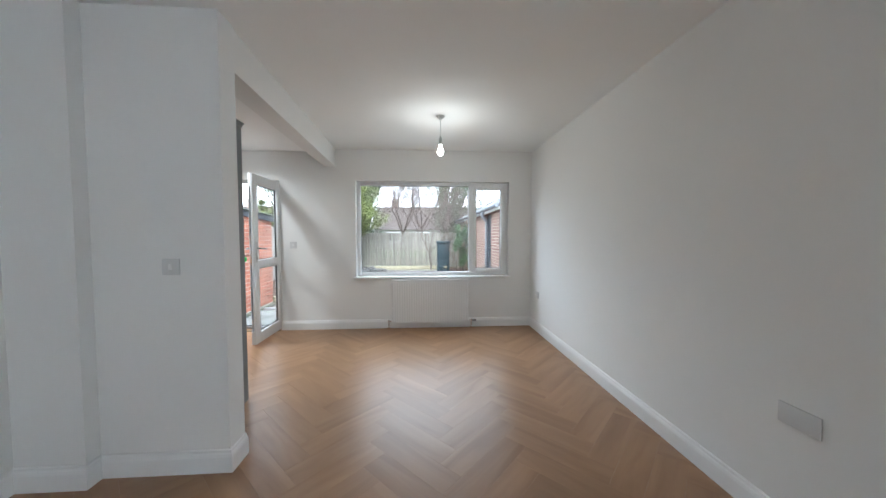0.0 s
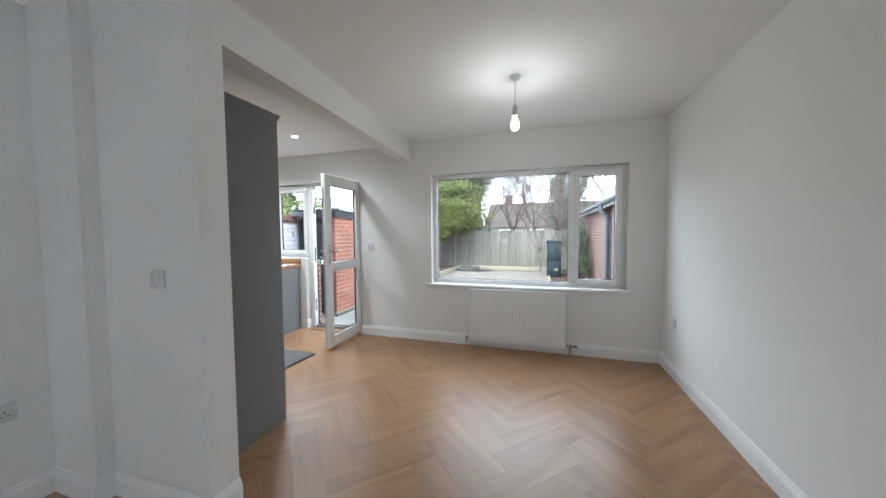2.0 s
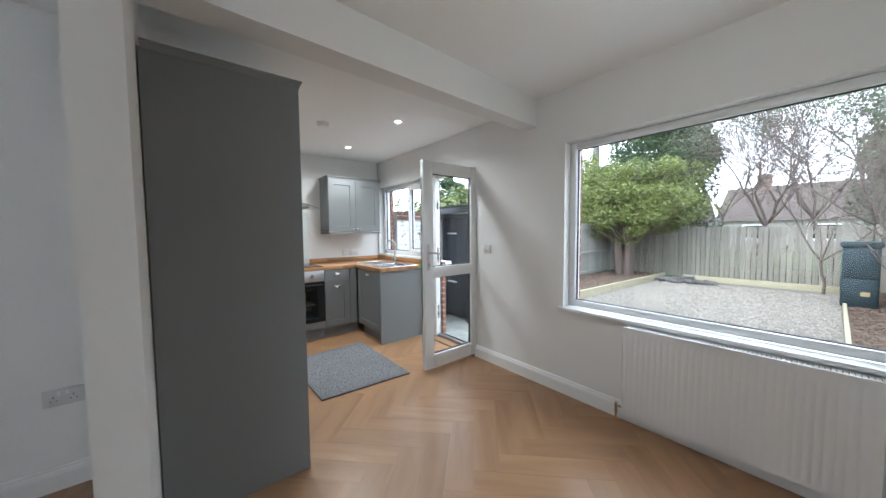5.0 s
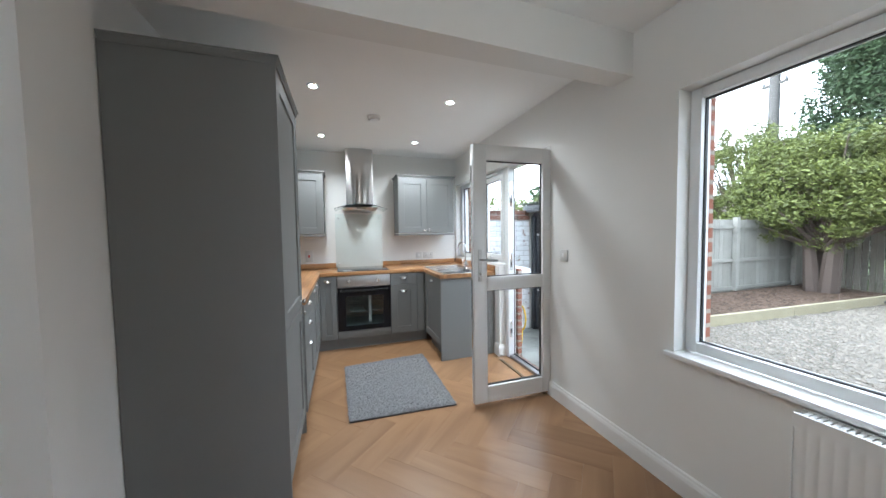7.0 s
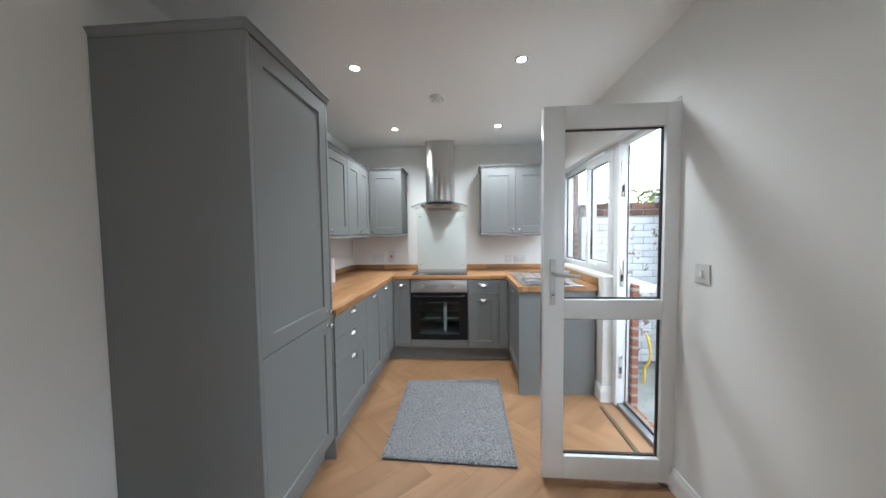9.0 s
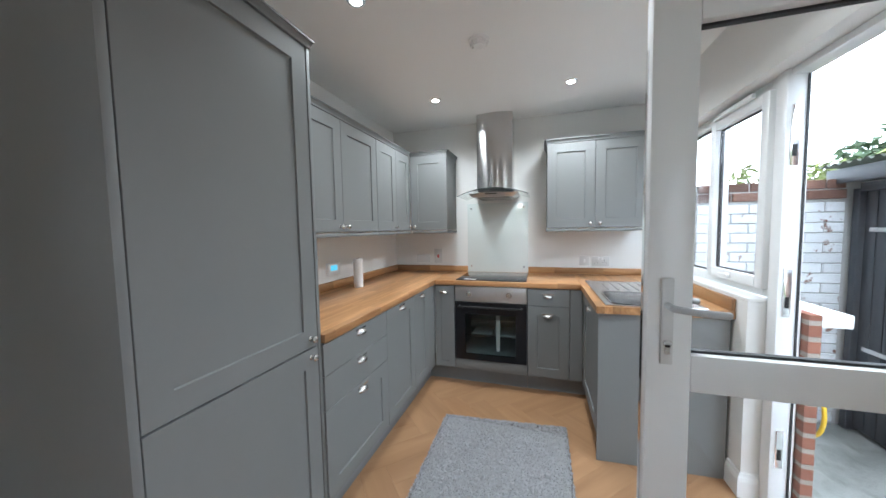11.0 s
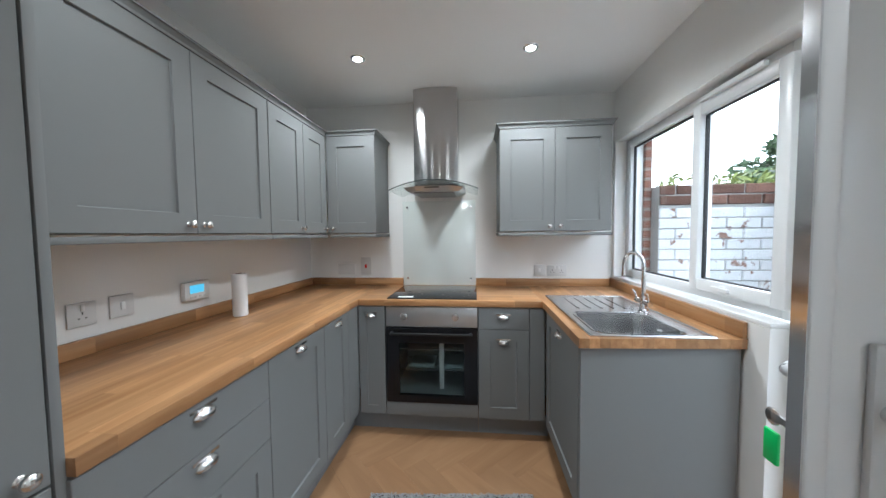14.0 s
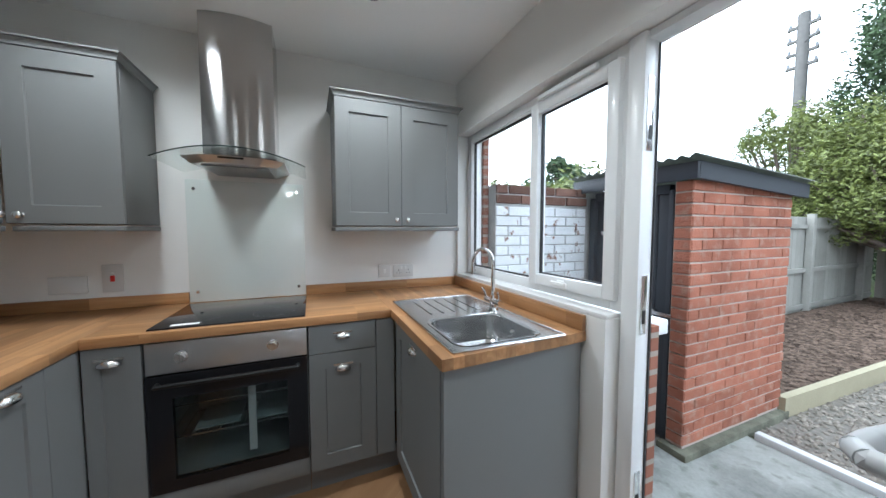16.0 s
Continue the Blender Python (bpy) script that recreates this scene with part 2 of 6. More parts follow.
WHITEMORTAR = mat("dirty_white_mortar", (0.40, 0.40, 0.39), 0.95, vary=0.2, scale=14)
BRICKFAR = tile_mat("brickwork_side", (0.27, 0.15, 0.12), (0.18, 0.10, 0.08), (0.45, 0.38, 0.32), 0.225, 0.075, 0.012, rot=(-90, -90, 0))
ROOFTILE = tile_mat("brown_roof_tiles", (0.10, 0.083, 0.075), (0.14, 0.115, 0.102), (0.04, 0.03, 0.03), 0.3, 0.28, 0.02, rot=(0, 0, 0))
GREYTILE = tile_mat("grey_roof_tiles", (0.22, 0.22, 0.23), (0.30, 0.30, 0.31), (0.10, 0.10, 0.1), 0.3, 0.28, 0.02, rot=(0, 0, 90))
CONCRETE = mat("concrete", (0.22, 0.225, 0.21), 0.9, vary=0.35, scale=7, bump=0.8, bscale=50, stain=0.55)
flaking(CONCRETE, (0.13, 0.135, 0.115), 0.54, 0.25)
MOSSY = mat("mossy_concrete", (0.13, 0.13, 0.10), 0.95, vary=0.4, scale=14, bump=0.8, bscale=60, stain=0.5)
SOIL = mat("gravel_bed", (0.175, 0.16, 0.14), 0.95, vary=0.35, scale=30, bump=0.8, bscale=90)
STONE = mat("gravel_stone", (0.235, 0.212, 0.180), 0.9, vary=0.1, scale=30, island=0.28)
BARK = mat("bark_chips", (0.10, 0.072, 0.055), 0.95, vary=0.3, scale=20, island=0.5, bump=0.6)
SLEEPER = mat("pale_new_timber", (0.33, 0.30, 0.21), 0.85, vary=0.12, scale=5, bump=0.3)
FENCE = mat("weathered_fence_timber", (0.235, 0.218, 0.188), 0.9, vary=0.18, scale=5, bump=0.4, bscale=40, rand=0.16)
FENCE_GREY = mat("grey_painted_fence_timber", (0.28, 0.275, 0.25), 0.9, vary=0.15, scale=4, bump=0.3, rand=0.1)
BUSHLEAF = mat("yellow_green_leaf", (0.105, 0.126, 0.028), 0.6, vary=0.3, scale=2.5, island=0.45)
CONIFER = mat("dark_conifer_foliage", (0.034, 0.06, 0.022), 0.75, vary=0.3, scale=2, island=0.5)
IVY = mat("ivy_leaf", (0.045, 0.085, 0.03), 0.6, vary=0.3, scale=2, island=0.5)
TWIG = mat("bare_bark", (0.115, 0.092, 0.08), 0.9, vary=0.2, scale=8)
DARKPAINT = mat("dark_slate_painted_timber", (0.028, 0.033, 0.042), 0.55, vary=0.15, scale=5)
FELT = mat("mossy_corrugated_roof", (0.16, 0.17, 0.15), 0.95, vary=0.3, scale=8, bump=0.5, stain=0.2)
TEAL = mat("dark_teal_plastic", (0.008, 0.022, 0.029), 0.7, vary=0.1)
FARWALL = mat("far_render", (0.28, 0.27, 0.25), 0.9, vary=0.08, scale=2)
GREYMETAL = mat("grey_plastic_pipe", (0.13, 0.14, 0.155), 0.5, vary=0.05)
POLEWOOD = mat("pole_timber", (0.12, 0.115, 0.11), 0.9, vary=0.2)
YELLOW = mat("yellow_hose_plastic", (0.75, 0.50, 0.03), 0.5)
GRASS = mat("rough_grass", (0.07, 0.09, 0.035), 0.95, vary=0.3, scale=2)


# ---- mesh helpers ----
def bx(bm, x0, x1, y0, y1, z0, z1, m=None):
    r = bmesh.ops.create_cube(bm, size=1.0)
    t = Matrix.Translation(((x0 + x1) / 2, (y0 + y1) / 2, (z0 + z1) / 2)) @ Matrix.Diagonal((abs(x1 - x0), abs(y1 - y0), abs(z1 - z0), 1))
    bmesh.ops.transform(bm, matrix=(m @ t) if m else t, verts=r["verts"])
    return r["verts"]


def cyl(bm, p, q, r0, r1=None, seg=16, caps=True):
    p, q = Vector(p), Vector(q)
    d = q - p
    r1 = r0 if r1 is None else r1
    t = Matrix.Translation((p + q) / 2) @ d.to_track_quat("Z", "Y").to_matrix().to_4x4()
    return bmesh.ops.create_cone(bm, cap_ends=caps, cap_tris=False, segments=seg, radius1=r0, radius2=r1, depth=d.length, matrix=t)["verts"]


def tube(bm, pts, r, seg=10):
    for a, b in zip(pts, pts[1:]):
        cyl(bm, a, b, r, r, seg)
    for a in pts[1:-1]:
        bmesh.ops.create_icosphere(bm, subdivisions=1, radius=r, matrix=Matrix.Translation(a))


def bevel(bm, w=0.003, seg=2, angle=40):
    edges = [e for e in bm.edges if len(e.link_faces) == 2 and e.calc_face_angle(0) > radians(angle)]
    bmesh.ops.bevel(bm, geom=edges, offset=w, segments=seg, affect="EDGES", profile=0.5, clamp_overlap=True)


def part(name, bm, material, parent=None, label="", smooth=False, kind=""):
    me = bpy.data.meshes.new(name)
    if smooth:
        for f in bm.faces:
            f.smooth = True
        for e in bm.edges:
            if len(e.link_faces) == 2 and e.calc_face_angle(0) > radians(35):
                e.smooth = False
    bm.to_mesh(me)
    bm.free()
    me.materials.append(material)
    ob = new(name, me)
    if parent:
        ob.parent = parent
    return tagged(ob, label=label, kind=kind)


def boxes(name, lst, material, parent=None, label="", bev=0.0, kind=""):
    bm = bmesh.new()
    for b in lst:
        bx(bm, *b)
    if bev:
        bevel(bm, bev)
    return part(name, bm, material, parent, label, smooth=bev > 0, kind=kind)


def thing(name, m, label, category, group=""):
    ob = new(name)
    ob.empty_display_size = 0.1
    ob.matrix_world = m if isinstance(m, Matrix) else pose(*m)
    return tagged(ob, label=label, category=category, group=group)


def prism(name, poly, z0, z1, material, parent=None, kind=""):
    bm = bmesh.new()
    lo = [bm.verts.new((x, y, z0)) for x, y in poly]
    hi = [bm.verts.new((x, y, z1)) for x, y in poly]
    bm.faces.new(lo[::-1])
    bm.faces.new(hi)
    for i in range(len(poly)):
        j = (i + 1) % len(poly)
        bm.faces.new((lo[i], lo[j], hi[j], hi[i]))
    bmesh.ops.recalc_face_normals(bm, faces=bm.faces)
    return part(name, bm, material, parent, kind=kind)


# ---- the large structure ----
KX, RX = -3.68, 1.945            # kitchen end wall, right wall
RY, LY = 4.60, 2.12             # rear wall, kitchen's inner side wall
SX = -1.62                      # socket wall of the rear part
FY = -3.2                       # front wall behind the walker
CK, CD = 2.40, 2.44             # ceilings
T = 0.2

WIN_K = (-3.645, -2.34, 0.975, 2.015)
DOOR = (-2.27, -1.485, 0.0, 2.015)
WIN_D = (-0.485, 1.63, 0.693, 2.02)
boxes("wall_rear", [
    (KX - T, WIN_K[0], RY, 4.80, 0, 2.7), (WIN_K[0], WIN_K[1], RY, 4.80, 0, WIN_K[2]), (WIN_K[0], DOOR[1], RY, 4.80, DOOR[3], 2.7),
    (DOOR[1], WIN_D[0], RY, 4.80, 0, 2.7), (WIN_D[0], WIN_D[1], RY, 4.80, 0, WIN_D[2]), (WIN_D[0], WIN_D[1], RY, 4.80, WIN_D[3], 2.7),
    (WIN_D[1], RX + T, RY, 4.80, 0, 2.7)], PAINT, kind="structure")
boxes("wall_rear_outer", [
    (KX - T, -3.62, 4.805, 4.85, -0.15, 2.9), (-3.62, DOOR[0] - 0.03, 4.805, 4.85, -0.15, WIN_K[2] - 0.04), (-3.62, DOOR[1] - 0.03, 4.805, 4.85, 2.04, 2.9),
    (DOOR[1] - 0.03, WIN_D[0] + 0.01, 4.805, 4.85, -0.15, 2.9), (WIN_D[0] + 0.01, WIN_D[1] - 0.03, 4.805, 4.85, -0.15, WIN_D[2] - 0.02), (WIN_D[0] + 0.01, WIN_D[1] - 0.03, 4.805, 4.85, 2.03, 2.9),
    (WIN_D[1] - 0.03, RX + T, 4.805, 4.85, -0.15, 2.9), (DOOR[0] - 0.03, DOOR[1] - 0.03, 4.805, 4.85, -0.15, -0.03)],
    tile_mat("outer_brickwork", (0.36, 0.16, 0.11), (0.30, 0.13, 0.09), (0.42, 0.37, 0.32), 0.225, 0.075, 0.012, rot=(90, 0, 0)), kind="structure")
# The gap behind the walker is unseen, added to let sky light in.
boxes("wall_right", [(RX, RX + T, -1.3, RY, 0, 2.7), (RX, RX + T, FY, -3.1, 0, 2.7), (RX, RX + T, -3.1, -1.3, 0, 0.8), (RX, RX + T, -3.1, -1.3, 2.1, 2.7)], PAINT, kind="structure")
boxes("wall_kitchen_end", [(KX - T, KX, 1.6, RY, 0, 2.7)], PAINT, kind="structure")
boxes("wall_kitchen_side", [(KX, -1.283, 1.903, LY, 0, 2.7)], PAINT, kind="structure")
boxes("wall_pier", [(-1.283, -0.625, 1.98, LY, 0, 2.7)], PAINT, kind="structure")
boxes("wall_alcove", [(SX - T, SX, FY, 1.903, 0, 2.7)], PAINT, kind="structure")
boxes("wall_front", [(SX - T, RX + T, FY - T, FY, 0, 2.7)], PAINT, kind="structure")
prism("beam", [(-0.64, LY), (-0.745, RY), (-0.885, RY), (-0.815, LY)], 2.205, 2.52, PAINT, kind="structure")
prism("ceiling_kitchen", [(KX, LY), (-0.815, LY), (-0.885, RY), (KX, RY)], CK, 2.6, CEIL, kind="structure")
prism("ceiling_dining", [(-0.64, LY), (-0.625, LY), (-0.625, 1.98), (-1.283, 1.98), (-1.283, 1.903), (SX, 1.903), (SX, FY), (RX, FY), (RX, RY), (-0.745, RY)], CD, 2.6, CEIL, kind="structure")
boxes("roof_over_rooms", [(KX - T, RX + T, FY - T, 4.92, 2.72, 2.8)], GREYTILE, kind="structure")
boxes("floor_screed", [(KX - T, RX + T, FY - T, 4.805, -0.3, -0.006)], FLOORBASE, kind="structure")

SKIRT = [(0, 0), (0.018, 0), (0.018, 0.085), (0.014, 0.10), (0.010, 0.106), (0.008, 0.118), (0, 0.122)]


def skirting(name, pts):
    """A moulded board along a line of wall corners; the room lies to the left of the way walked."""
    bm = bmesh.new()
    rows = []
    n = len(pts)
    for i, p in enumerate(pts):
        p = Vector(p)
        a = (p - Vector(pts[i - 1])).normalized() if i else None
        b = (Vector(pts[i + 1]) - p).normalized() if i < n - 1 else None
        na = Vector((-a.y, a.x)) if a else None
        nb = Vector((-b.y, b.x)) if b else None
        if na and nb:
            nn = (na + nb) / (1 + na.dot(nb))
        else:
            nn = na or nb
        rows.append([bm.verts.new((p.x + nn.x * (o + 0.001), p.y + nn.y * (o + 0.001), z)) for o, z in SKIRT])
    for r, s in zip(rows, rows[1:]):
        for k in range(len(SKIRT) - 1):
            bm.faces.new((r[k], s[k], s[k + 1], r[k + 1]))
    bm.faces.new(rows[0])
    bm.faces.new(rows[-1][::-1])
    bmesh.ops.recalc_face_normals(bm, faces=bm.faces)
    return part(name, bm, GLOSS, kind="structure")


skirting("baseboard_right", [(RX, FY), (RX, RY), (DOOR[1], RY)])
skirting("baseboard_pier", [(-0.93, LY + 0.001), (-0.625, LY + 0.001), (-0.625, 1.98), (-1.283, 1.98), (-1.283, 1.903), (SX, 1.903), (SX, FY)][1:])
skirting("baseboard_window_pier", [(WIN_K[1], 4.672), (WIN_K[1], RY), (-2.442, RY)])
boxes("trim_threshold_strip", [(DOOR[0] + 0.02, DOOR[1], 4.545, 4.575, 0.001, 0.008)], mat("dark_bronze_strip", (0.16, 0.12, 0.07), 0.4, 0.6), bev=0.002, kind="structure")


def clip_poly(poly, inside, cut):
    out = []
    for i, p in enumerate(poly):
        q = poly[(i + 1) % len(poly)]
        a, b = inside(p), inside(q)
        if a:
            out.append(p)
        if a != b:
            out.append(cut(p, q))
    return out


def clip_rect(poly, x0, x1, y0, y1):
    def at_x(v):
        return lambda p, q: (v, p[1] + (q[1] - p[1]) * (v - p[0]) / (q[0] - p[0]))
    def at_y(v):
        return lambda p, q: (p[0] + (q[0] - p[0]) * (v - p[1]) / (q[1] - p[1]), v)
    for ins, cut in ((lambda p: p[0] > x0, at_x(x0)), (lambda p: p[0] < x1, at_x(x1)), (lambda p: p[1] > y0, at_y(y0)), (lambda p: p[1] < y1, at_y(y1))):
        poly = clip_poly(poly, ins, cut)
        if len(poly) < 3:
            return []
    return poly


# ---- frames, windows and the door ----
def frame_boxes(x0, x1, z0, z1, w, y0, y1):
    return [(x0, x0 + w, y0, y1, z0, z1), (x1 - w, x1, y0, y1, z0, z1), (x0 + w, x1 - w, y0, y1, z0, z0 + w), (x0 + w, x1 - w, y0, y1, z1 - w, z1)]


def pane(parent, x0, x1, z0, z1, y, name="pane"):
    boxes("gasket", frame_boxes(x0 - 0.006, x1 + 0.006, z0 - 0.006, z1 + 0.006, 0.008, y - 0.009, y + 0.009), GASKET, parent, "black rubber glazing seal")
    p = boxes(name, [(x0, x1, y - 0.004, y + 0.004, z0, z1)], GLASS, parent, "clear glass pane")
    p.visible_shadow = False
    return p


w1 = thing("window_1", (0, 0, 0), "wide white uPVC garden window with a fixed pane and an opening casement", "window")
w1["kind"] = "structure"
X0, X1, Z0, Z1 = WIN_D
boxes("window_frame", frame_boxes(X0 + 0.002, X1 - 0.002, Z0 + 0.022, Z1 - 0.002, 0.05, 4.68, 4.75) + [(1.07, 1.135, 4.68, 4.75, Z0 + 0.072, Z1 - 0.052)], UPVC, w1, bev=0.004)
boxes("casement", frame_boxes(1.115, 1.582, Z0 + 0.062, Z1 - 0.045, 0.058, 4.655, 4.70), UPVC, w1, "white opening casement", bev=0.005)
pane(w1, X0 + 0.055, 1.067, Z0 + 0.075, Z1 - 0.055, 4.715)
pane(w1, 1.176, 1.521, Z0 + 0.123, Z1 - 0.106, 4.69)
boxes("window_sill", [(X0 - 0.035, X1 + 0.02, RY - 0.028, RY - 0.001, Z0 - 0.006, Z0 + 0.018), (X0 + 0.001, X1 - 0.001, RY - 0.001, 4.68, Z0 + 0.001, Z0 + 0.018)], GLOSS, w1, "white painted sill board", bev=0.003)
boxes("window_handle", [(1.128, 1.158, 4.63, 4.655, 1.32, 1.35), (1.133, 1.153, 4.62, 4.635, 1.24, 1.35)], PLASTIC, w1, "white window catch", bev=0.004)

w2 = thing("window_2", (0, 0, 0), "white uPVC kitchen window with two panes over the sink", "window")
w2["kind"] = "structure"
X0, X1, Z0, Z1 = WIN_K
boxes("window_frame", frame_boxes(X0 + 0.002, X1 + 0.006, Z0 + 0.022, Z1 - 0.002, 0.055, 4.68, 4.75) + [(-2.905, -2.860, 4.68, 4.75, Z0 + 0.077, Z1 - 0.057)], UPVC, w2, bev=0.004)
boxes("casement", frame_boxes(-2.873, -2.355, Z0 + 0.062, Z1 - 0.052, 0.055, 4.655, 4.70), UPVC, w2, "white opening casement", bev=0.005)
pane(w2, X0 + 0.06, -2.91, Z0 + 0.083, Z1 - 0.062, 4.715)
pane(w2, -2.815, -2.413, Z0 + 0.12, Z1 - 0.110, 4.69)
boxes("window_sill", [(X0 + 0.001, X1 - 0.001, RY + 0.001, 4.68, Z0 + 0.001, Z0 + 0.018)], GLOSS, w2, "white painted sill board", bev=0.003)
boxes("trickle_vent", [(-2.80, -2.45, 4.635, 4.655, 1.962, 1.985)], UPVC, w2, "white slim vent", bev=0.003)
boxes("window_handle", [(-2.68, -2.58, 4.625, 4.64, 1.055, 1.075), (-2.65, -2.61, 4.64, 4.655, 1.05, 1.08)], PLASTIC, w2, "white casement handle", bev=0.004)
boxes("outer_sill", [(-3.615, X1 - 0.015, 4.805, 5.0, 0.865, 0.93)], mat("white_painted_sill", (0.72, 0.74, 0.75), 0.6), w2, "white painted outside sill", bev=0.008)

df = thing("door_frame", (0, 0, 0), "white uPVC back door frame with metal strike plates and a grey threshold", "door frame")
df["kind"] = "structure"
boxes("jamb", [(WIN_K[1] + 0.008, DOOR[0] + 0.003, 4.668, 4.75, 0.0, 2.013), (DOOR[1] - 0.035, DOOR[1], 4.68, 4.75, 0.0, 2.013), (DOOR[0] + 0.0035, DOOR[1] - 0.036, 4.68, 4.75, 1.985, 2.013)], UPVC, df, bev=0.004)
boxes("threshold", [(DOOR[0] + 0.005, DOOR[1] - 0.036, 4.68, 4.76, 0.0, 0.03)], mat("grey_aluminium", (0.35, 0.36, 0.37), 0.4, 0.8), df, "grey metal threshold", bev=0.004)
boxes("weather_strip", [(DOOR[0] + 0.0035, DOOR[0] + 0.009, 4.735, 4.742, 0.03, 1.982), (DOOR[0] + 0.01, DOOR[1] - 0.037, 4.725, 4.735, 0.031, 0.04)], GASKET, df, "black rubber strip")
for z0, z1 in ((1.60, 1.86), (0.93, 1.15), (0.22, 0.40)):
    boxes("strike_plate", [(DOOR[0] + 0.0035, DOOR[0] + 0.007, 4.685, 4.715, z0, z1)], CHROME, df, "steel strike plate", bev=0.001)
    boxes("strike_slot", [(DOOR[0] + 0.0072, DOOR[0] + 0.0082, 4.692, 4.708, z0 + 0.04, z0 + 0.09)], BLACK, df, "dark latch slot")

# open leaf: local x runs from the hinge to the free edge, local y out of its inner face
LEAF = pose(-1.482, 4.665, 0.028, 0, 0, -90)
leaf = thing("back_door", LEAF, "open white uPVC back door with two clear glass panes and a white lever handle", "door")
W, H = 0.733, 1.955
boxes("leaf_frame", [(0, 0.135, -0.050, 0, 0, H), (W - 0.108, W, -0.050, 0, 0, H), (0.135, W - 0.108, -0.050, 0, 0, 0.125), (0.135, W - 0.108, -0.050, 0, 0.865, 0.968), (0.135, W - 0.108, -0.050, 0, 1.842, H)], UPVC, leaf, bev=0.004)
pane(leaf, 0.139, W - 0.112, 0.13, 0.86, -0.032)
pane(leaf, 0.139, W - 0.112, 0.973, 1.837, -0.032)
for side, y0, y1 in (("inner", 0.0, 0.010), ("outer", -0.060, -0.050)):
    boxes("handle_plate", [(W - 0.062, W - 0.032, y0 + 0.0005, y1 + 0.0005, 0.94, 1.18)], PLATE, leaf, "pale handle plate", bev=0.004)
    bm = bmesh.new()
    s = 1 if side == "inner" else -1
    yb = y1 if s > 0 else y0
    tube(bm, [(W - 0.047, yb, 1.105), (W - 0.047, yb + s * 0.04, 1.105), (W - 0.06, yb + s * 0.05, 1.105), (W - 0.10, yb + s * 0.052, 1.10), (W - 0.165, yb + s * 0.046, 1.095)], 0.0095, 12)
    part("lever", bm, LEVER, leaf, "pale lever handle", smooth=True)
    bm = bmesh.new()
    cyl(bm, (W - 0.047, yb - s * 0.004, 1.00), (W - 0.047, yb + s * 0.006, 1.00), 0.010)
    bx(bm, W - 0.053, W - 0.041, min(yb - s * 0.004, yb + s * 0.006), max(yb - s * 0.004, yb + s * 0.006), 0.972, 0.998)
    part("lock_cylinder", bm, NICKEL, leaf, "nickel lock cylinder", smooth=True)
boxes("lock_strip", [(W + 0.0005, W + 0.003, -0.045, -0.025, 0.15, 1.80)], CHROME, leaf, "steel lock strip")
for z in (0.25, 1.0, 1.72):
    bm = bmesh.new()
    cyl(bm, (-0.004, 0.012, z), (-0.004, 0.012, z + 0.10), 0.010)
    part("hinge", bm, PLASTIC, leaf, "white hinge barrel", smooth=True)
key = thing("door_key", LEAF @ pose(W - 0.047, -0.082, 0.96), "bright green key fob and steel key hanging in the door lock", "key")
bm = bmesh.new()
bx(bm, -0.002, 0.002, -0.032, 0.0, 0.062, 0.072)
bmesh.ops.create_uvsphere(bm, u_segments=12, v_segments=6, radius=0.013, matrix=Matrix.Translation((0, -0.038, 0.066)) @ Matrix.Diagonal((0.2, 1, 1, 1)))
part("key_blade", bm, NICKEL, key, "steel key")
bm = bmesh.new()
bx(bm, -0.003, 0.003, -0.050, -0.026, -0.005, 0.045)
bevel(bm, 0.003)
part("fob", bm, KEYFOB, key, "green plastic fob", smooth=True)

# ---- kitchen units ----
def shaker(name, parent, x0, x1, z0, z1, y=0.0, rail=0.075, flat=False, label=""):
    """A door front 20 mm thick whose face is the plane y - 0.02; its panel is sunk 7 mm."""
    bm = bmesh.new()
    g = 0.0015
    x0, x1, z0, z1 = x0 + g, x1 - g, z0 + g, z1 - g
    if flat or x1 - x0 < 0.12 or z1 - z0 < 0.18:
        bx(bm, x0, x1, y - 0.02, y, z0, z1)
        bevel(bm, 0.002)
    else:
        r = min(rail, (x1 - x0) * 0.3)
        a = [(x0, z0), (x1, z0), (x1, z1), (x0, z1)]
        b = [(x0 + r, z0 + r), (x1 - r, z0 + r), (x1 - r, z1 - r), (x0 + r, z1 - r)]
        f = y - 0.02
        o = [bm.verts.new((p, f, q)) for p, q in a]
        i = [bm.verts.new((p, f, q)) for p, q in b]
        s = 0.0025
        d = [bm.verts.new((p + (s if k in (0, 3) else -s), f + 0.008, q + (s if k < 2 else -s))) for k, (p, q) in enumerate(b)]
        k_ = [bm.verts.new((p, y, q)) for p, q in a]
        for n in range(4):
            m_ = (n + 1) % 4
            bm.faces.new((o[n], o[m_], i[m_], i[n]))
            bm.faces.new((i[n], i[m_], d[m_], d[n]))
            bm.faces.new((o[m_], o[n], k_[n], k_[m_]))
        bm.faces.new(d)
        bm.faces.new(k_[::-1])
        bmesh.ops.recalc_face_normals(bm, faces=bm.faces)
        edges = [e for e in bm.edges if all(v in o for v in e.verts)]
        bmesh.ops.bevel(bm, geom=edges, offset=0.0015, segments=1, affect="EDGES")
    return part(name, bm, GREY, parent, label)


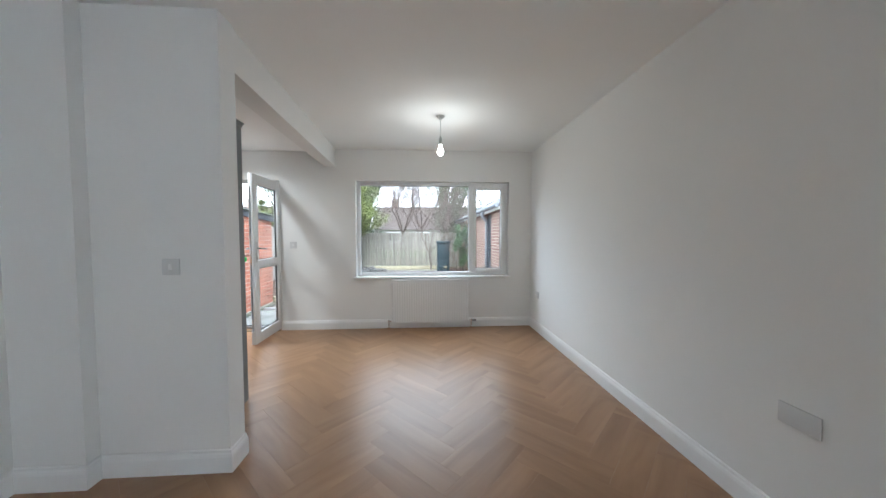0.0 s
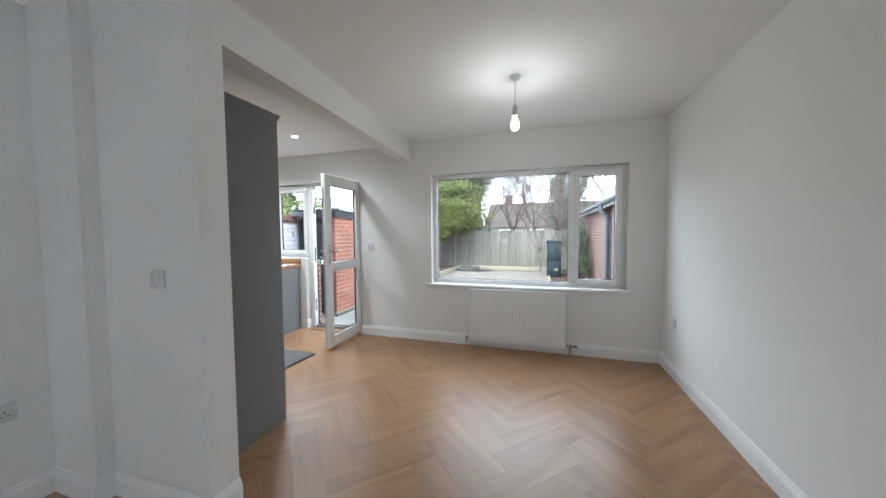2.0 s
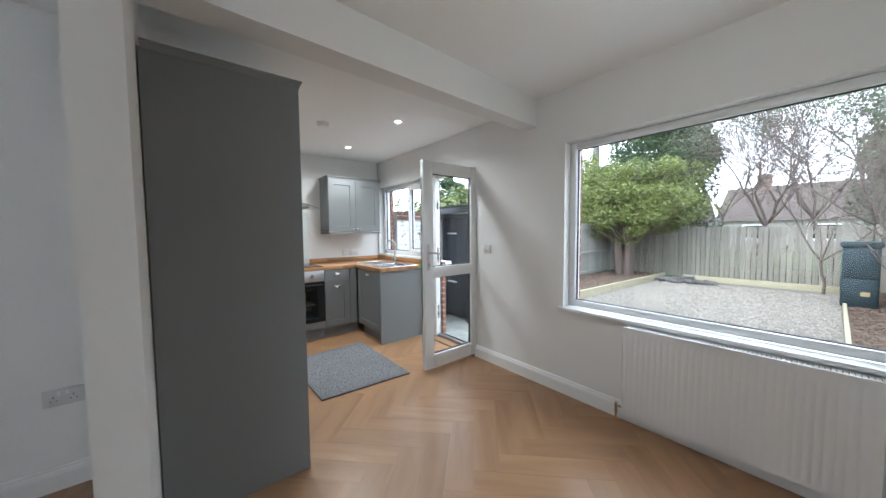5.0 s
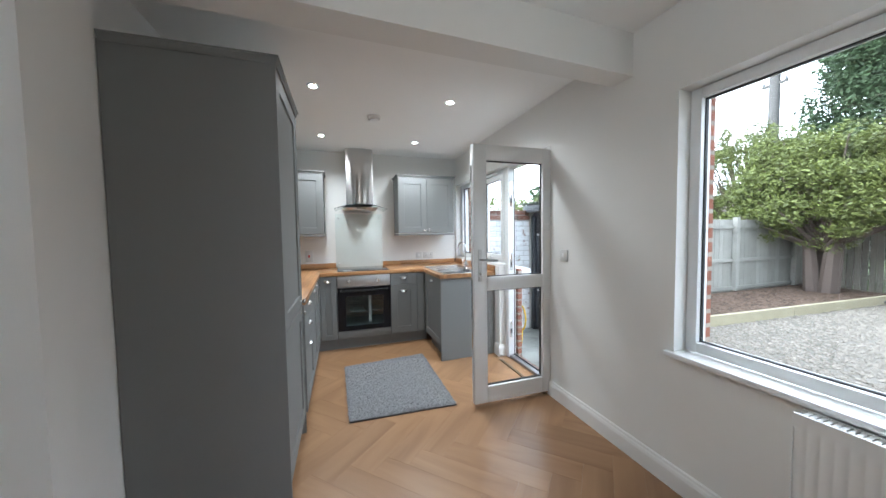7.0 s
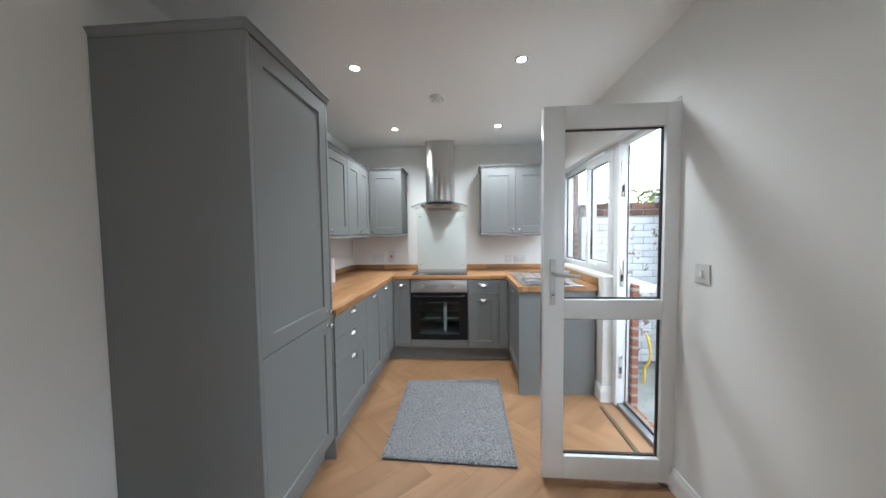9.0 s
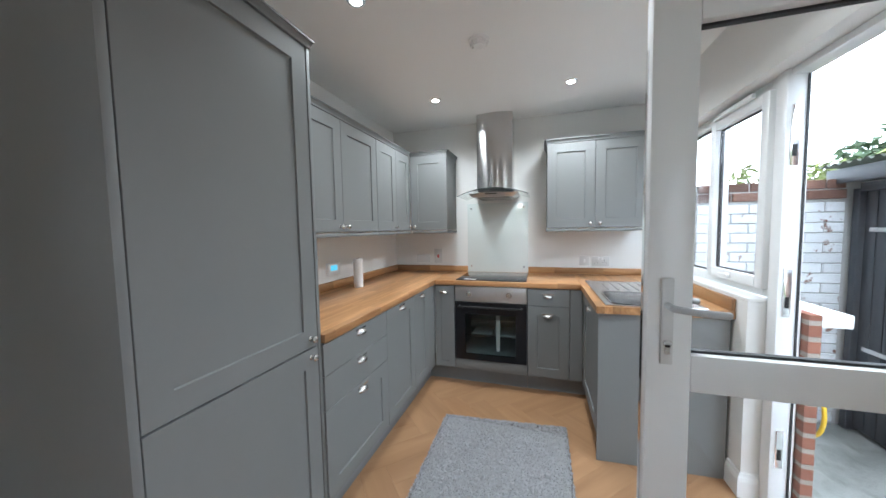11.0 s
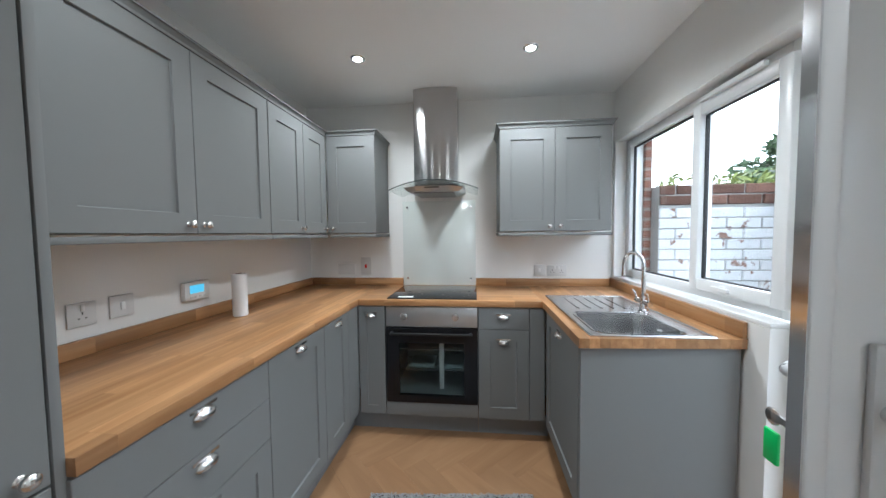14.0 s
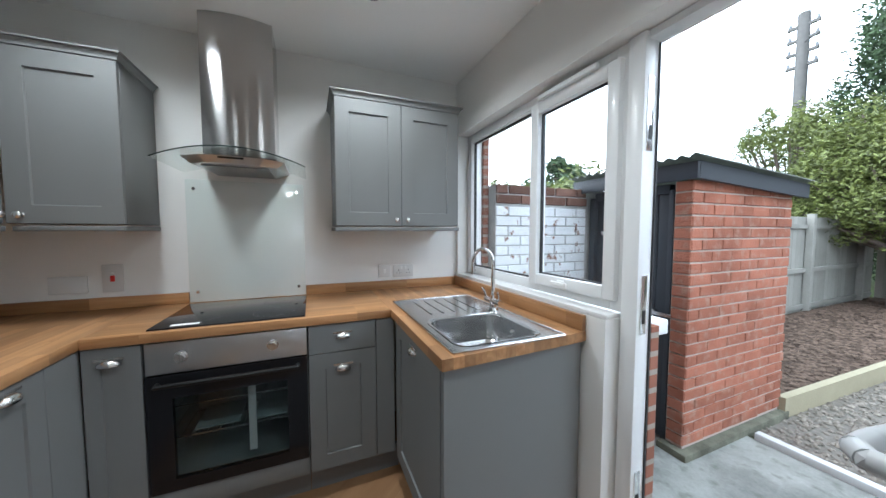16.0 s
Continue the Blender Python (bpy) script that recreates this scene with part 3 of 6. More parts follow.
def cup_handle(parent, x, z, y=-0.02):
    bm = bmesh.new()
    r = bmesh.ops.create_uvsphere(bm, u_segments=20, v_segments=10, radius=1.0)
    bmesh.ops.bisect_plane(bm, geom=bm.verts[:] + bm.edges[:] + bm.faces[:], plane_co=(0, 0, -0.25), plane_no=(0, 0, 1), clear_inner=True)
    bmesh.ops.bisect_plane(bm, geom=bm.verts[:] + bm.edges[:] + bm.faces[:], plane_co=(0, 0, 0), plane_no=(0, 1, 0), clear_outer=True)
    bmesh.ops.transform(bm, matrix=Matrix.Translation((x, y, z - 0.008)) @ Matrix.Diagonal((0.038, 0.024, 0.021, 1)), verts=bm.verts)
    bmesh.ops.solidify(bm, geom=bm.faces[:], thickness=0.0015)
    bx(bm, x - 0.045, x + 0.045, y - 0.003, y, z + 0.010, z + 0.018)
    return part("cup_handle", bm, NICKEL, parent, "polished nickel cup handle", smooth=True)


def knob(parent, x, z, y=-0.02):
    bm = bmesh.new()
    cyl(bm, (x, y, z), (x, y - 0.014, z), 0.006, 0.006)
    cyl(bm, (x, y, z), (x, y - 0.003, z), 0.011, 0.009)
    bmesh.ops.create_uvsphere(bm, u_segments=16, v_segments=10, radius=0.015, matrix=Matrix.Translation((x, y - 0.021, z)) @ Matrix.Diagonal((1, 0.62, 1, 1)))
    return part("knob", bm, NICKEL, parent, "polished nickel knob", smooth=True)


def carcass(parent, w, d, z0, z1, inset=0.0):
    return boxes("body", [(0.001, w - 0.001, inset + 0.001, d, z0, z1)], GREY, parent, "grey cabinet body", bev=0.001)


def plinth(parent, x0, x1, y=0.045):
    return boxes("plinth", [(x0, x1, y, y + 0.018, 0.001, 0.132)], GREY_DARK, parent, "grey plinth board")


ZB, ZT = 0.135, 0.862
left = lambda x: pose(x, 2.735, 0, 0, 0, 180)     # fronts look towards +y
back = lambda y: pose(-3.11, y, 0, 0, 0, 90)      # fronts look towards +x
BASE = "grey base units"
u = thing("drawer_unit", left(-1.603), "grey shaker base unit with three drawers under the oak worktop", "kitchen cabinet", BASE)
carcass(u, 0.585, 0.60, ZB, ZT)
shaker("drawer_front", u, 0, 0.585, 0.715, ZT, flat=True)
shaker("drawer_front", u, 0, 0.585, 0.56, 0.715, flat=True)
shaker("drawer_front", u, 0, 0.585, ZB, 0.56)
for z in (0.828, 0.68, 0.522):
    cup_handle(u, 0.30, z)
plinth(u, 0, 0.585)
u = thing("base_cabinet", left(-2.189), "grey shaker base cabinet with one closed door and a cup handle", "kitchen cabinet", BASE)
carcass(u, 0.44, 0.60, ZB, ZT)
shaker("cabinet_door", u, 0, 0.44, ZB, ZT)
cup_handle(u, 0.222, 0.828)
plinth(u, 0, 0.44)
u = thing("base_cabinet", left(-2.630), "narrow grey shaker base cabinet in the corner with a cup handle", "kitchen cabinet", BASE)
carcass(u, 0.479, 0.60, ZB, ZT)
shaker("cabinet_door", u, 0, 0.30, ZB, ZT)
shaker("filler", u, 0.30, 0.475, ZB, ZT, flat=True, label="plain grey corner post")
cup_handle(u, 0.165, 0.828)
plinth(u, 0, 0.525)
u = thing("base_cabinet", back(2.757), "narrow grey shaker base cabinet beside the oven", "kitchen cabinet", BASE)
carcass(u, 0.183, 0.55, ZB, ZT)
shaker("cabinet_door", u, 0.004, 0.183, ZB, ZT, rail=0.055)
cup_handle(u, 0.085, 0.802)
plinth(u, -0.07, 0.183)
u = thing("oven_housing", back(2.941), "grey cabinet frame round the built-in oven", "kitchen cabinet", BASE)
boxes("body", [(0.0, 0.006, 0.0, 0.55, ZB, ZT), (0.604, 0.608, 0.0, 0.55, ZB, ZT), (0.006, 0.604, 0.0, 0.55, ZB, 0.15), (0.006, 0.604, 0.53, 0.55, 0.15, ZT)], GREY, u)
boxes("filler", [(0.001, 0.607, -0.02, -0.001, ZB, 0.222)], GREY, u, "plain grey panel below the oven", bev=0.002)
plinth(u, 0, 0.608)
u = thing("base_cabinet", back(3.551), "grey shaker base cabinet with a drawer above a door", "kitchen cabinet", BASE)
carcass(u, 0.32, 0.55, ZB, ZT)
shaker("drawer_front", u, 0, 0.32, 0.72, ZT, flat=True)
shaker("cabinet_door", u, 0, 0.32, ZB, 0.72)
shaker("filler", u, 0.32, 0.418, ZB, ZT, flat=True, label="plain grey corner post")
cup_handle(u, 0.158, 0.802)
cup_handle(u, 0.158, 0.643)
plinth(u, 0, 0.45)
u = thing("sink_cabinet", pose(-3.085, 3.985, 0), "grey base cabinet under the sink with a plain end panel", "kitchen cabinet", BASE)
boxes("body", [(0.0, 0.02, 0.002, 0.59, ZB, ZT), (0.607, 0.626, 0.002, 0.59, ZB, ZT), (0.02, 0.607, 0.002, 0.59, ZB, 0.155), (0.02, 0.607, 0.57, 0.59, 0.155, ZT)], GREY, u)
shaker("cabinet_door", u, 0.04, 0.64, ZB, ZT)
cup_handle(u, 0.335, 0.806)
tagged(prism("end_panel", [(0.655, -0.022), (0.676, -0.022), (0.648, 0.597), (0.628, 0.597)], 0.001, ZT, GREY, u), label="plain grey end panel")
plinth(u, 0.06, 0.642)

u = thing("tall_cabinet", pose(-0.962, 2.722, 0, 0, 0, 180), "tall grey shaker larder cabinet with two closed doors and a cornice", "kitchen cabinet")
boxes("body", [(0.0, 0.625, 0.001, 0.595, ZB, 2.10)], GREY, u, "grey cabinet body")
boxes("end_panel", [(-0.024, -0.002, -0.022, 0.597, 0.001, 2.10)], GREY, u, "plain grey end panel", bev=0.002)
boxes("end_panel", [(0.627, 0.645, -0.022, 0.597, 0.001, 2.10)], GREY, u, "plain grey end panel", bev=0.002)
shaker("cabinet_door", u, 0.0, 0.625, 0.868, 2.09)
shaker("cabinet_door", u, 0.0, 0.625, ZB, 0.865)
knob(u, 0.585, 0.905)
knob(u, 0.585, 0.828)
plinth(u, 0, 0.625)


def cornice(parent, path, z0, h=0.034, out=0.022):
    """A sloped moulding along a path of points; it leans to the right of the way walked."""
    bm = bmesh.new()
    prof = [(-0.018, 0), (0.004, 0), (0.006, 0.3), (out * 0.7, 0.75), (out, 0.8), (out, 1.0), (-0.018, 1.0)]
    rows, n = [], len(path)
    for i, p in enumerate(path):
        p = Vector(p)
        a = (p - Vector(path[i - 1])).normalized() if i else None
        b = (Vector(path[i + 1]) - p).normalized() if i < n - 1 else None
        na = Vector((a.y, -a.x)) if a else None
        nb = Vector((b.y, -b.x)) if b else None
        nn = (na + nb) / (1 + na.dot(nb)) if na and nb else (na or nb)
        rows.append([bm.verts.new((p.x + nn.x * o, p.y + nn.y * o, z0 + h * q)) for o, q in prof])
    m = len(prof)
    for r, s in zip(rows, rows[1:]):
        for k in range(m):
            bm.faces.new((r[k], s[k], s[(k + 1) % m], r[(k + 1) % m]))
    bm.faces.new(rows[0])
    bm.faces.new(rows[-1][::-1])
    bmesh.ops.recalc_face_normals(bm, faces=bm.faces)
    return part("cornice", bm, GREY, parent, "grey moulded cornice")


cornice(u, [(-0.024, 0.59), (-0.024, -0.022), (0.645, -0.022), (0.645, 0.59)][::1], 2.092, out=0.016)

WZ0, WZ1 = 1.342, 2.047
WALLG = "grey wall units"


def light_rail(parent, lst):
    return boxes("light_rail", lst, GREY, parent, "grey rail below the cabinet", bev=0.003)


u = thing("wall_cabinet", pose(-1.606, 2.428, 0, 0, 0, 180), "grey shaker wall cabinet with a pair of closed doors", "kitchen cabinet", WALLG)
boxes("body", [(0.0, 1.078, 0.001, 0.303, WZ0, WZ1)], GREY, u, "grey cabinet body")
shaker("filler", u, 0.0, 0.175, WZ0, WZ1, flat=True, label="plain grey filler panel")
shaker("cabinet_door", u, 0.175, 0.628, WZ0, WZ1)
shaker("cabinet_door", u, 0.628, 1.078, WZ0, WZ1)
knob(u, 0.592, WZ0 + 0.036)
knob(u, 0.664, WZ0 + 0.036)
light_rail(u, [(0.0, 1.078, -0.026, 0.0, WZ0 - 0.03, WZ0 - 0.008)])
cornice(u, [(0.0, -0.02), (1.078, -0.02)], WZ1)
u = thing("wall_cabinet", pose(-2.686, 2.428, 0, 0, 0, 180), "pair of narrow grey shaker wall cabinet doors running into the corner", "kitchen cabinet", WALLG)
boxes("body", [(0.0, 0.663, 0.001, 0.303, WZ0, WZ1)], GREY, u, "grey cabinet body")
shaker("cabinet_door", u, 0.0, 0.342, WZ0, WZ1)
shaker("cabinet_door", u, 0.342, 0.642, WZ0, WZ1)
knob(u, 0.305, WZ0 + 0.036)
knob(u, 0.60, WZ0 + 0.036)
light_rail(u, [(0.0, 0.64, -0.026, 0.0, WZ0 - 0.03, WZ0 - 0.008)])
cornice(u, [(0.0, -0.02), (0.625, -0.02)], WZ1)
u = thing("wall_cabinet", pose(-3.348, 2.452, 0, 0, 0, 90), "grey shaker corner wall cabinet beside the cooker hood", "kitchen cabinet", WALLG)
boxes("body", [(0.0, 0.365, 0.001, 0.33, WZ0, WZ1)], GREY, u, "grey cabinet body", bev=0.001)
shaker("cabinet_door", u, 0.0, 0.365, WZ0, WZ1)
knob(u, 0.045, WZ0 + 0.036)
light_rail(u, [(0.02, 0.368, -0.026, 0.0, WZ0 - 0.03, WZ0 - 0.008), (0.343, 0.368, 0.0, 0.33, WZ0 - 0.03, WZ0 - 0.008)])
cornice(u, [(0.0, -0.02), (0.365, -0.02), (0.365, 0.33)], WZ1)
u = thing("wall_cabinet", pose(-3.348, 3.705, 0, 0, 0, 90), "grey shaker wall cabinet with two closed doors beside the kitchen window", "kitchen cabinet", WALLG)
boxes("body", [(0.0, 0.745, 0.001, 0.33, WZ0, WZ1)], GREY, u, "grey cabinet body", bev=0.001)
shaker("cabinet_door", u, 0.0, 0.3725, WZ0, WZ1)
shaker("cabinet_door", u, 0.3725, 0.745, WZ0, WZ1)
knob(u, 0.338, WZ0 + 0.036)
knob(u, 0.408, WZ0 + 0.036)
light_rail(u, [(-0.004, 0.749, -0.026, 0.0, WZ0 - 0.03, WZ0 - 0.008), (-0.004, 0.02, 0.0, 0.33, WZ0 - 0.03, WZ0 - 0.008), (0.725, 0.749, 0.0, 0.33, WZ0 - 0.03, WZ0 - 0.008)])
cornice(u, [(0.0, 0.33), (0.0, -0.02), (0.745, -0.02), (0.745, 0.33)], WZ1)

# ---- worktops ----
Z0, Z1 = 0.866, 0.906
wt = thing("worktop", (0, 0, 0), "oiled oak block worktop running round three sides of the kitchen", "worktop")
boxes("worktop_side", [(-3.677, -1.606, LY + 0.003, 2.765, Z0, Z1)], WORKTOP, wt, "oak stave board", bev=0.003)
boxes("worktop_end", [(-3.677, -3.078, 2.7655, 3.949, Z0, Z1)], WORKTOP_Y, wt, "oak stave board", bev=0.002)
BX0, BX1, BY0, BY1 = -2.80, -2.455, 4.045, 4.395
bm = bmesh.new()
bx(bm, -3.677, BX0, 3.9495, RY - 0.002, Z0, Z1)
lo, hi = ([bm.verts.new((x, y, z)) for x, y in ((BX1, 3.9495), (-2.39, 3.9495), (-2.428, RY - 0.002), (BX1, RY - 0.002))] for z in (Z0, Z1))
bm.faces.new(lo[::-1])
bm.faces.new(hi)
for k in range(4):
    bm.faces.new((lo[k], lo[(k + 1) % 4], hi[(k + 1) % 4], hi[k]))
bx(bm, BX0, BX1, 3.9495, BY0, Z0, Z1)
bx(bm, BX0, BX1, BY1, RY - 0.002, Z0, Z1)
part("worktop_sink", bm, WORKTOP, wt, "oak stave board")
up = thing("upstand", (0, 0, 0), "oak upstand strip along the walls behind the worktop", "upstand")
boxes("strip", [(-3.677, -1.606, LY + 0.002, LY + 0.02, Z1 + 0.001, 0.966)], WORKTOP, up, "oak strip", bev=0.002)
boxes("strip", [(-3.678, -3.66, LY + 0.0205, 2.934, Z1 + 0.001, 0.966)], WORKTOP_Y, up, "oak strip", bev=0.002)
boxes("strip", [(-3.678, -3.66, 3.54, 4.579, Z1 + 0.001, 0.966)], WORKTOP_Y, up, "oak strip", bev=0.002)
boxes("strip", [(-3.678, -2.43, 4.58, RY - 0.002, Z1 + 0.001, 0.972)], WORKTOP, up, "oak strip", bev=0.002)

# ---- oven, hob, hood, splashback ----
ov = thing("oven", back(2.949), "built-in electric oven with a steel panel and black glass door", "oven")
boxes("cavity", [(0.01, 0.03, 0.03, 0.50, 0.24, 0.71), (0.566, 0.586, 0.03, 0.50, 0.24, 0.71), (0.03, 0.566, 0.03, 0.50, 0.24, 0.26), (0.03, 0.566, 0.03, 0.50, 0.69, 0.71), (0.03, 0.566, 0.48, 0.50, 0.26, 0.69)], CAVITY, ov, "dark enamel cavity")
boxes("control_panel", [(0.0, 0.596, -0.022, 0.02, 0.728, 0.858)], STEEL, ov, "brushed steel control panel", bev=0.002)
for x in (0.12, 0.455):
    bm = bmesh.new()
    cyl(bm, (x, -0.022, 0.795), (x, -0.026, 0.795), 0.025, 0.024, 24)
    cyl(bm, (x, -0.026, 0.795), (x, -0.048, 0.795), 0.019, 0.017, 24)
    bx(bm, x - 0.003, x + 0.003, -0.053, -0.026, 0.778, 0.812)
    part("control_dial", bm, NICKEL, ov, "metal control knob", smooth=True)
bm = bmesh.new()
loops = []
for yy in (-0.028, -0.002):
    for a, b, c, d in ((0.0, 0.596, 0.226, 0.722), (0.085, 0.511, 0.275, 0.625)):
        loops.append([bm.verts.new((x, yy, z)) for x, z in ((a, c), (b, c), (b, d), (a, d))])
for p, q in ((0, 1), (2, 3), (0, 2), (1, 3)):
    for k in range(4):
        bm.faces.new((loops[p][k], loops[p][(k + 1) % 4], loops[q][(k + 1) % 4], loops[q][k]))
bmesh.ops.recalc_face_normals(bm, faces=bm.faces)
part("oven_door", bm, BLACKGLASS, ov, "black glass oven door")
boxes("oven_window", [(0.085, 0.511, -0.026, -0.020, 0.275, 0.625)], OVEN_GLASS, ov, "smoked window of the oven door")
bm = bmesh.new()
tube(bm, [(0.04, -0.028, 0.69), (0.04, -0.058, 0.69), (0.556, -0.058, 0.69), (0.556, -0.028, 0.69)], 0.009, 10)
part("oven_handle", bm, BLACK, ov, "black bar handle", smooth=True)
bm = bmesh.new()
for z in (0.42, 0.56):
    for k in range(12):
        cyl(bm, (0.04 + k * 0.047, 0.03, z), (0.04 + k * 0.047, 0.46, z), 0.002, seg=6)
    for y in (0.035, 0.25, 0.455):
        cyl(bm, (0.032, y, z), (0.564, y, z), 0.003, seg=6)
part("rack", bm, CHROME, ov, "chromed wire racks")
boxes("instruction_sheet", [(0.345, 0.375, 0.02, 0.024, 0.30, 0.61)], PAPER, ov, "white paper strip behind the glass")
boxes("instruction_sheet", [(0.13, 0.30, 0.06, 0.27, 0.425, 0.43), (0.36, 0.50, 0.05, 0.30, 0.425, 0.431)], mat("pale_card", (0.35, 0.42, 0.42), 0.7, vary=0.2, scale=20), ov, "leaflets on the rack")

hob = thing("hob", (0, 0, 0), "black glass hob let into the oak worktop", "hob")
boxes("hob_glass", [(-3.605, -3.105, 2.952, 3.542, Z1 + 0.001, Z1 + 0.007)], BLACKGLASS, hob, bev=0.002)
boxes("label_sticker", [(-3.16, -3.13, 3.02, 3.12, Z1 + 0.0072, Z1 + 0.0078)], PAPER, hob, "small white sticker")
GREYPRINT = mat("grey_print", (0.18, 0.18, 0.18), 0.3)
for x, y, r in ((-3.48, 3.10, 0.09), (-3.48, 3.40, 0.07), (-3.24, 3.10, 0.07), (-3.24, 3.40, 0.09)):
    bm = bmesh.new()
    for a in range(40):
        t0, t1 = a * math.tau / 40, (a + 1) * math.tau / 40
        v = [bm.verts.new((x + rr * math.cos(t), y + rr * math.sin(t), Z1 + 0.0074)) for rr, t in ((r, t0), (r, t1), (r + 0.0015, t1), (r + 0.0015, t0))]
        bm.faces.new(v)
    part("ring_mark", bm, GREYPRINT, hob, "thin grey cooking ring")

sp = thing("splashback", (0, 0, 0), "pale glass splashback fixed to the wall with four steel caps", "splashback")
boxes("glass_panel", [(-3.676, -3.670, 2.936, 3.537, Z1 + 0.002, 1.60)], SPLASH, sp, bev=0.001)
for y in (2.975, 3.498):
    for z in (0.965, 1.55):
        bm = bmesh.new()
        cyl(bm, (-3.670, y, z), (-3.664, y, z), 0.010, 0.008, 16)
        part("screw_cap", bm, CHROME, sp, "chrome screw cap", smooth=True)

hd = thing("cooker_hood", (-3.678, 3.245, 0), "stainless steel chimney hood with a curved glass canopy", "cooker hood")
bm = bmesh.new()
prof = []
for k in range(9):
    a = -1 + k / 4
    prof.append((0.232 + 0.030 * (1 - a * a), a * 0.163))
prof = [(0.0, -0.163)] + prof + [(0.0, 0.163)]
lo = [bm.verts.new((x, y, 1.70)) for x, y in prof]
hi = [bm.verts.new((x, y, 2.398)) for x, y in prof]
for i in range(len(prof)):
    j = (i + 1) % len(prof)
    bm.faces.new((lo[i], lo[j], hi[j], hi[i]))
bm.faces.new(hi)
bmesh.ops.recalc_face_normals(bm, faces=bm.faces)
part("chimney", bm, STEEL_BRUSHED, hd, "brushed steel chimney", smooth=True)
bm = bmesh.new()
pts_lo = [(0.0, -0.16), (0.40, -0.20), (0.45, -0.12), (0.47, 0), (0.45, 0.12), (0.40, 0.20), (0.0, 0.16)]
pts_hi = [(0.0, -0.215), (0.38, -0.215), (0.44, -0.13), (0.46, 0), (0.44, 0.13), (0.38, 0.215), (0.0, 0.215)]
lo = [bm.verts.new((x * 0.92, y * 0.9, 1.628)) for x, y in pts_lo]
hi = [bm.verts.new((x, y, 1.658)) for x, y in pts_hi]
for i in range(7):
    j = (i + 1) % 7
    bm.faces.new((lo[i], lo[j], hi[j], hi[i]))
bm.faces.new(lo[::-1])
bm.faces.new(hi)
bmesh.ops.recalc_face_normals(bm, faces=bm.faces)
part("hood_body", bm, STEEL, hd, "brushed steel hood body")
boxes("filter", [(0.06, 0.36, -0.14, 0.14, 1.621, 1.627)], mat("grease_filter_mesh", (0.35, 0.35, 0.35), 0.4, 0.9, vary=0.3, scale=60), hd, "metal grease filter")
bm = bmesh.new()
N = 20
rows = []
for k in range(N + 1):
    y = -0.31 + 0.62 * k / N
    z = 1.69 - 0.055 * (y / 0.31) ** 2
    x1 = 0.49 - 0.07 * (y / 0.31) ** 2
    rows.append([bm.verts.new((x, y, zz)) for x, zz in ((0.005, z), (x1, z), (x1, z + 0.006), (0.005, z + 0.006))])
for r, s in zip(rows, rows[1:]):
    for k in range(4):
        bm.faces.new((r[k], r[(k + 1) % 4], s[(k + 1) % 4], s[k]))
bm.faces.new(rows[0])
bm.faces.new(rows[-1])
bmesh.ops.recalc_face_normals(bm, faces=bm.faces)
part("glass_canopy", bm, GREEN_GLASS, hd, "curved clear glass canopy", smooth=True)
bm = bmesh.new()
for k in range(N):
    y0, y1 = -0.31 + 0.62 * k / N, -0.31 + 0.62 * (k + 1) / N
    z = lambda y: 1.69 - 0.055 * (y / 0.31) ** 2
    x = lambda y: 0.491 - 0.07 * (y / 0.31) ** 2
    cyl(bm, (x(y0), y0, z(y0) + 0.003), (x(y1), y1, z(y1) + 0.003), 0.0028, seg=6)
part("canopy_edge", bm, mat("dark_glass_edge", (0.03, 0.05, 0.045), 0.2), hd, "dark polished edge of the glass")
boxes("hood_controls", [(0.462, 0.468, -0.05, 0.05, 1.642, 1.650)], BLACK, hd, "row of hood buttons")

# ---- sink and tap ----
sk = thing("sink", (0, 0, 0), "stainless steel sink with one bowl and a ribbed drainer", "sink")
SX0, SX1, SY0, SY1 = -3.235, -2.415, 4.0, 4.475
bm = bmesh.new()
zt = Z1 + 0.006
for b in ((SX0, BX0, SY0, SY1), (BX1, SX1, SY0, SY1), (BX0, BX1, SY0, BY0), (BX0, BX1, BY1, SY1)):
    bx(bm, b[0], b[1], b[2], b[3], Z1 + 0.0008, zt)
part("sink_deck", bm, POLISHED, sk, "steel deck")
bm = bmesh.new()
def ring(x0, x1, y0, y1, r, z, seg=6):
    vs = []
    for cx, cy, a0 in ((x1 - r, y1 - r, 0), (x0 + r, y1 - r, 90), (x0 + r, y0 + r, 180), (x1 - r, y0 + r, 270)):
        for k in range(seg + 1):
            a = radians(a0 + 90 * k / seg)
            vs.append(bm.verts.new((cx + r * math.cos(a), cy + r * math.sin(a), z)))
    return vs
rings = [ring(BX0 - 0.012, BX1 + 0.012, BY0 - 0.012, BY1 + 0.012, 0.06, zt + 0.002), ring(BX0 + 0.002, BX1 - 0.002, BY0 + 0.002, BY1 - 0.002, 0.055, zt - 0.004), ring(BX0 + 0.012, BX1 - 0.012, BY0 + 0.012, BY1 - 0.012, 0.05, zt - 0.12), ring(BX0 + 0.04, BX1 - 0.04, BY0 + 0.04, BY1 - 0.04, 0.04, zt - 0.15)]
for a, b in zip(rings, rings[1:]):
    for i in range(len(a)):
        j = (i + 1) % len(a)
        bm.faces.new((a[i], a[j], b[j], b[i]))
bm.faces.new(rings[-1])
bmesh.ops.recalc_face_normals(bm, faces=bm.faces)
part("bowl", bm, POLISHED, sk, "steel sink bowl", smooth=True)
bm = bmesh.new()
for k in range(5):
    y = 4.10 + k * 0.062
    v = bx(bm, -3.18, -2.90, y, y + 0.012, zt + 0.0005, zt + 0.004)
bevel(bm, 0.0015, 1)
part("drainer_ribs", bm, POLISHED, sk, "pressed drainer ribs")
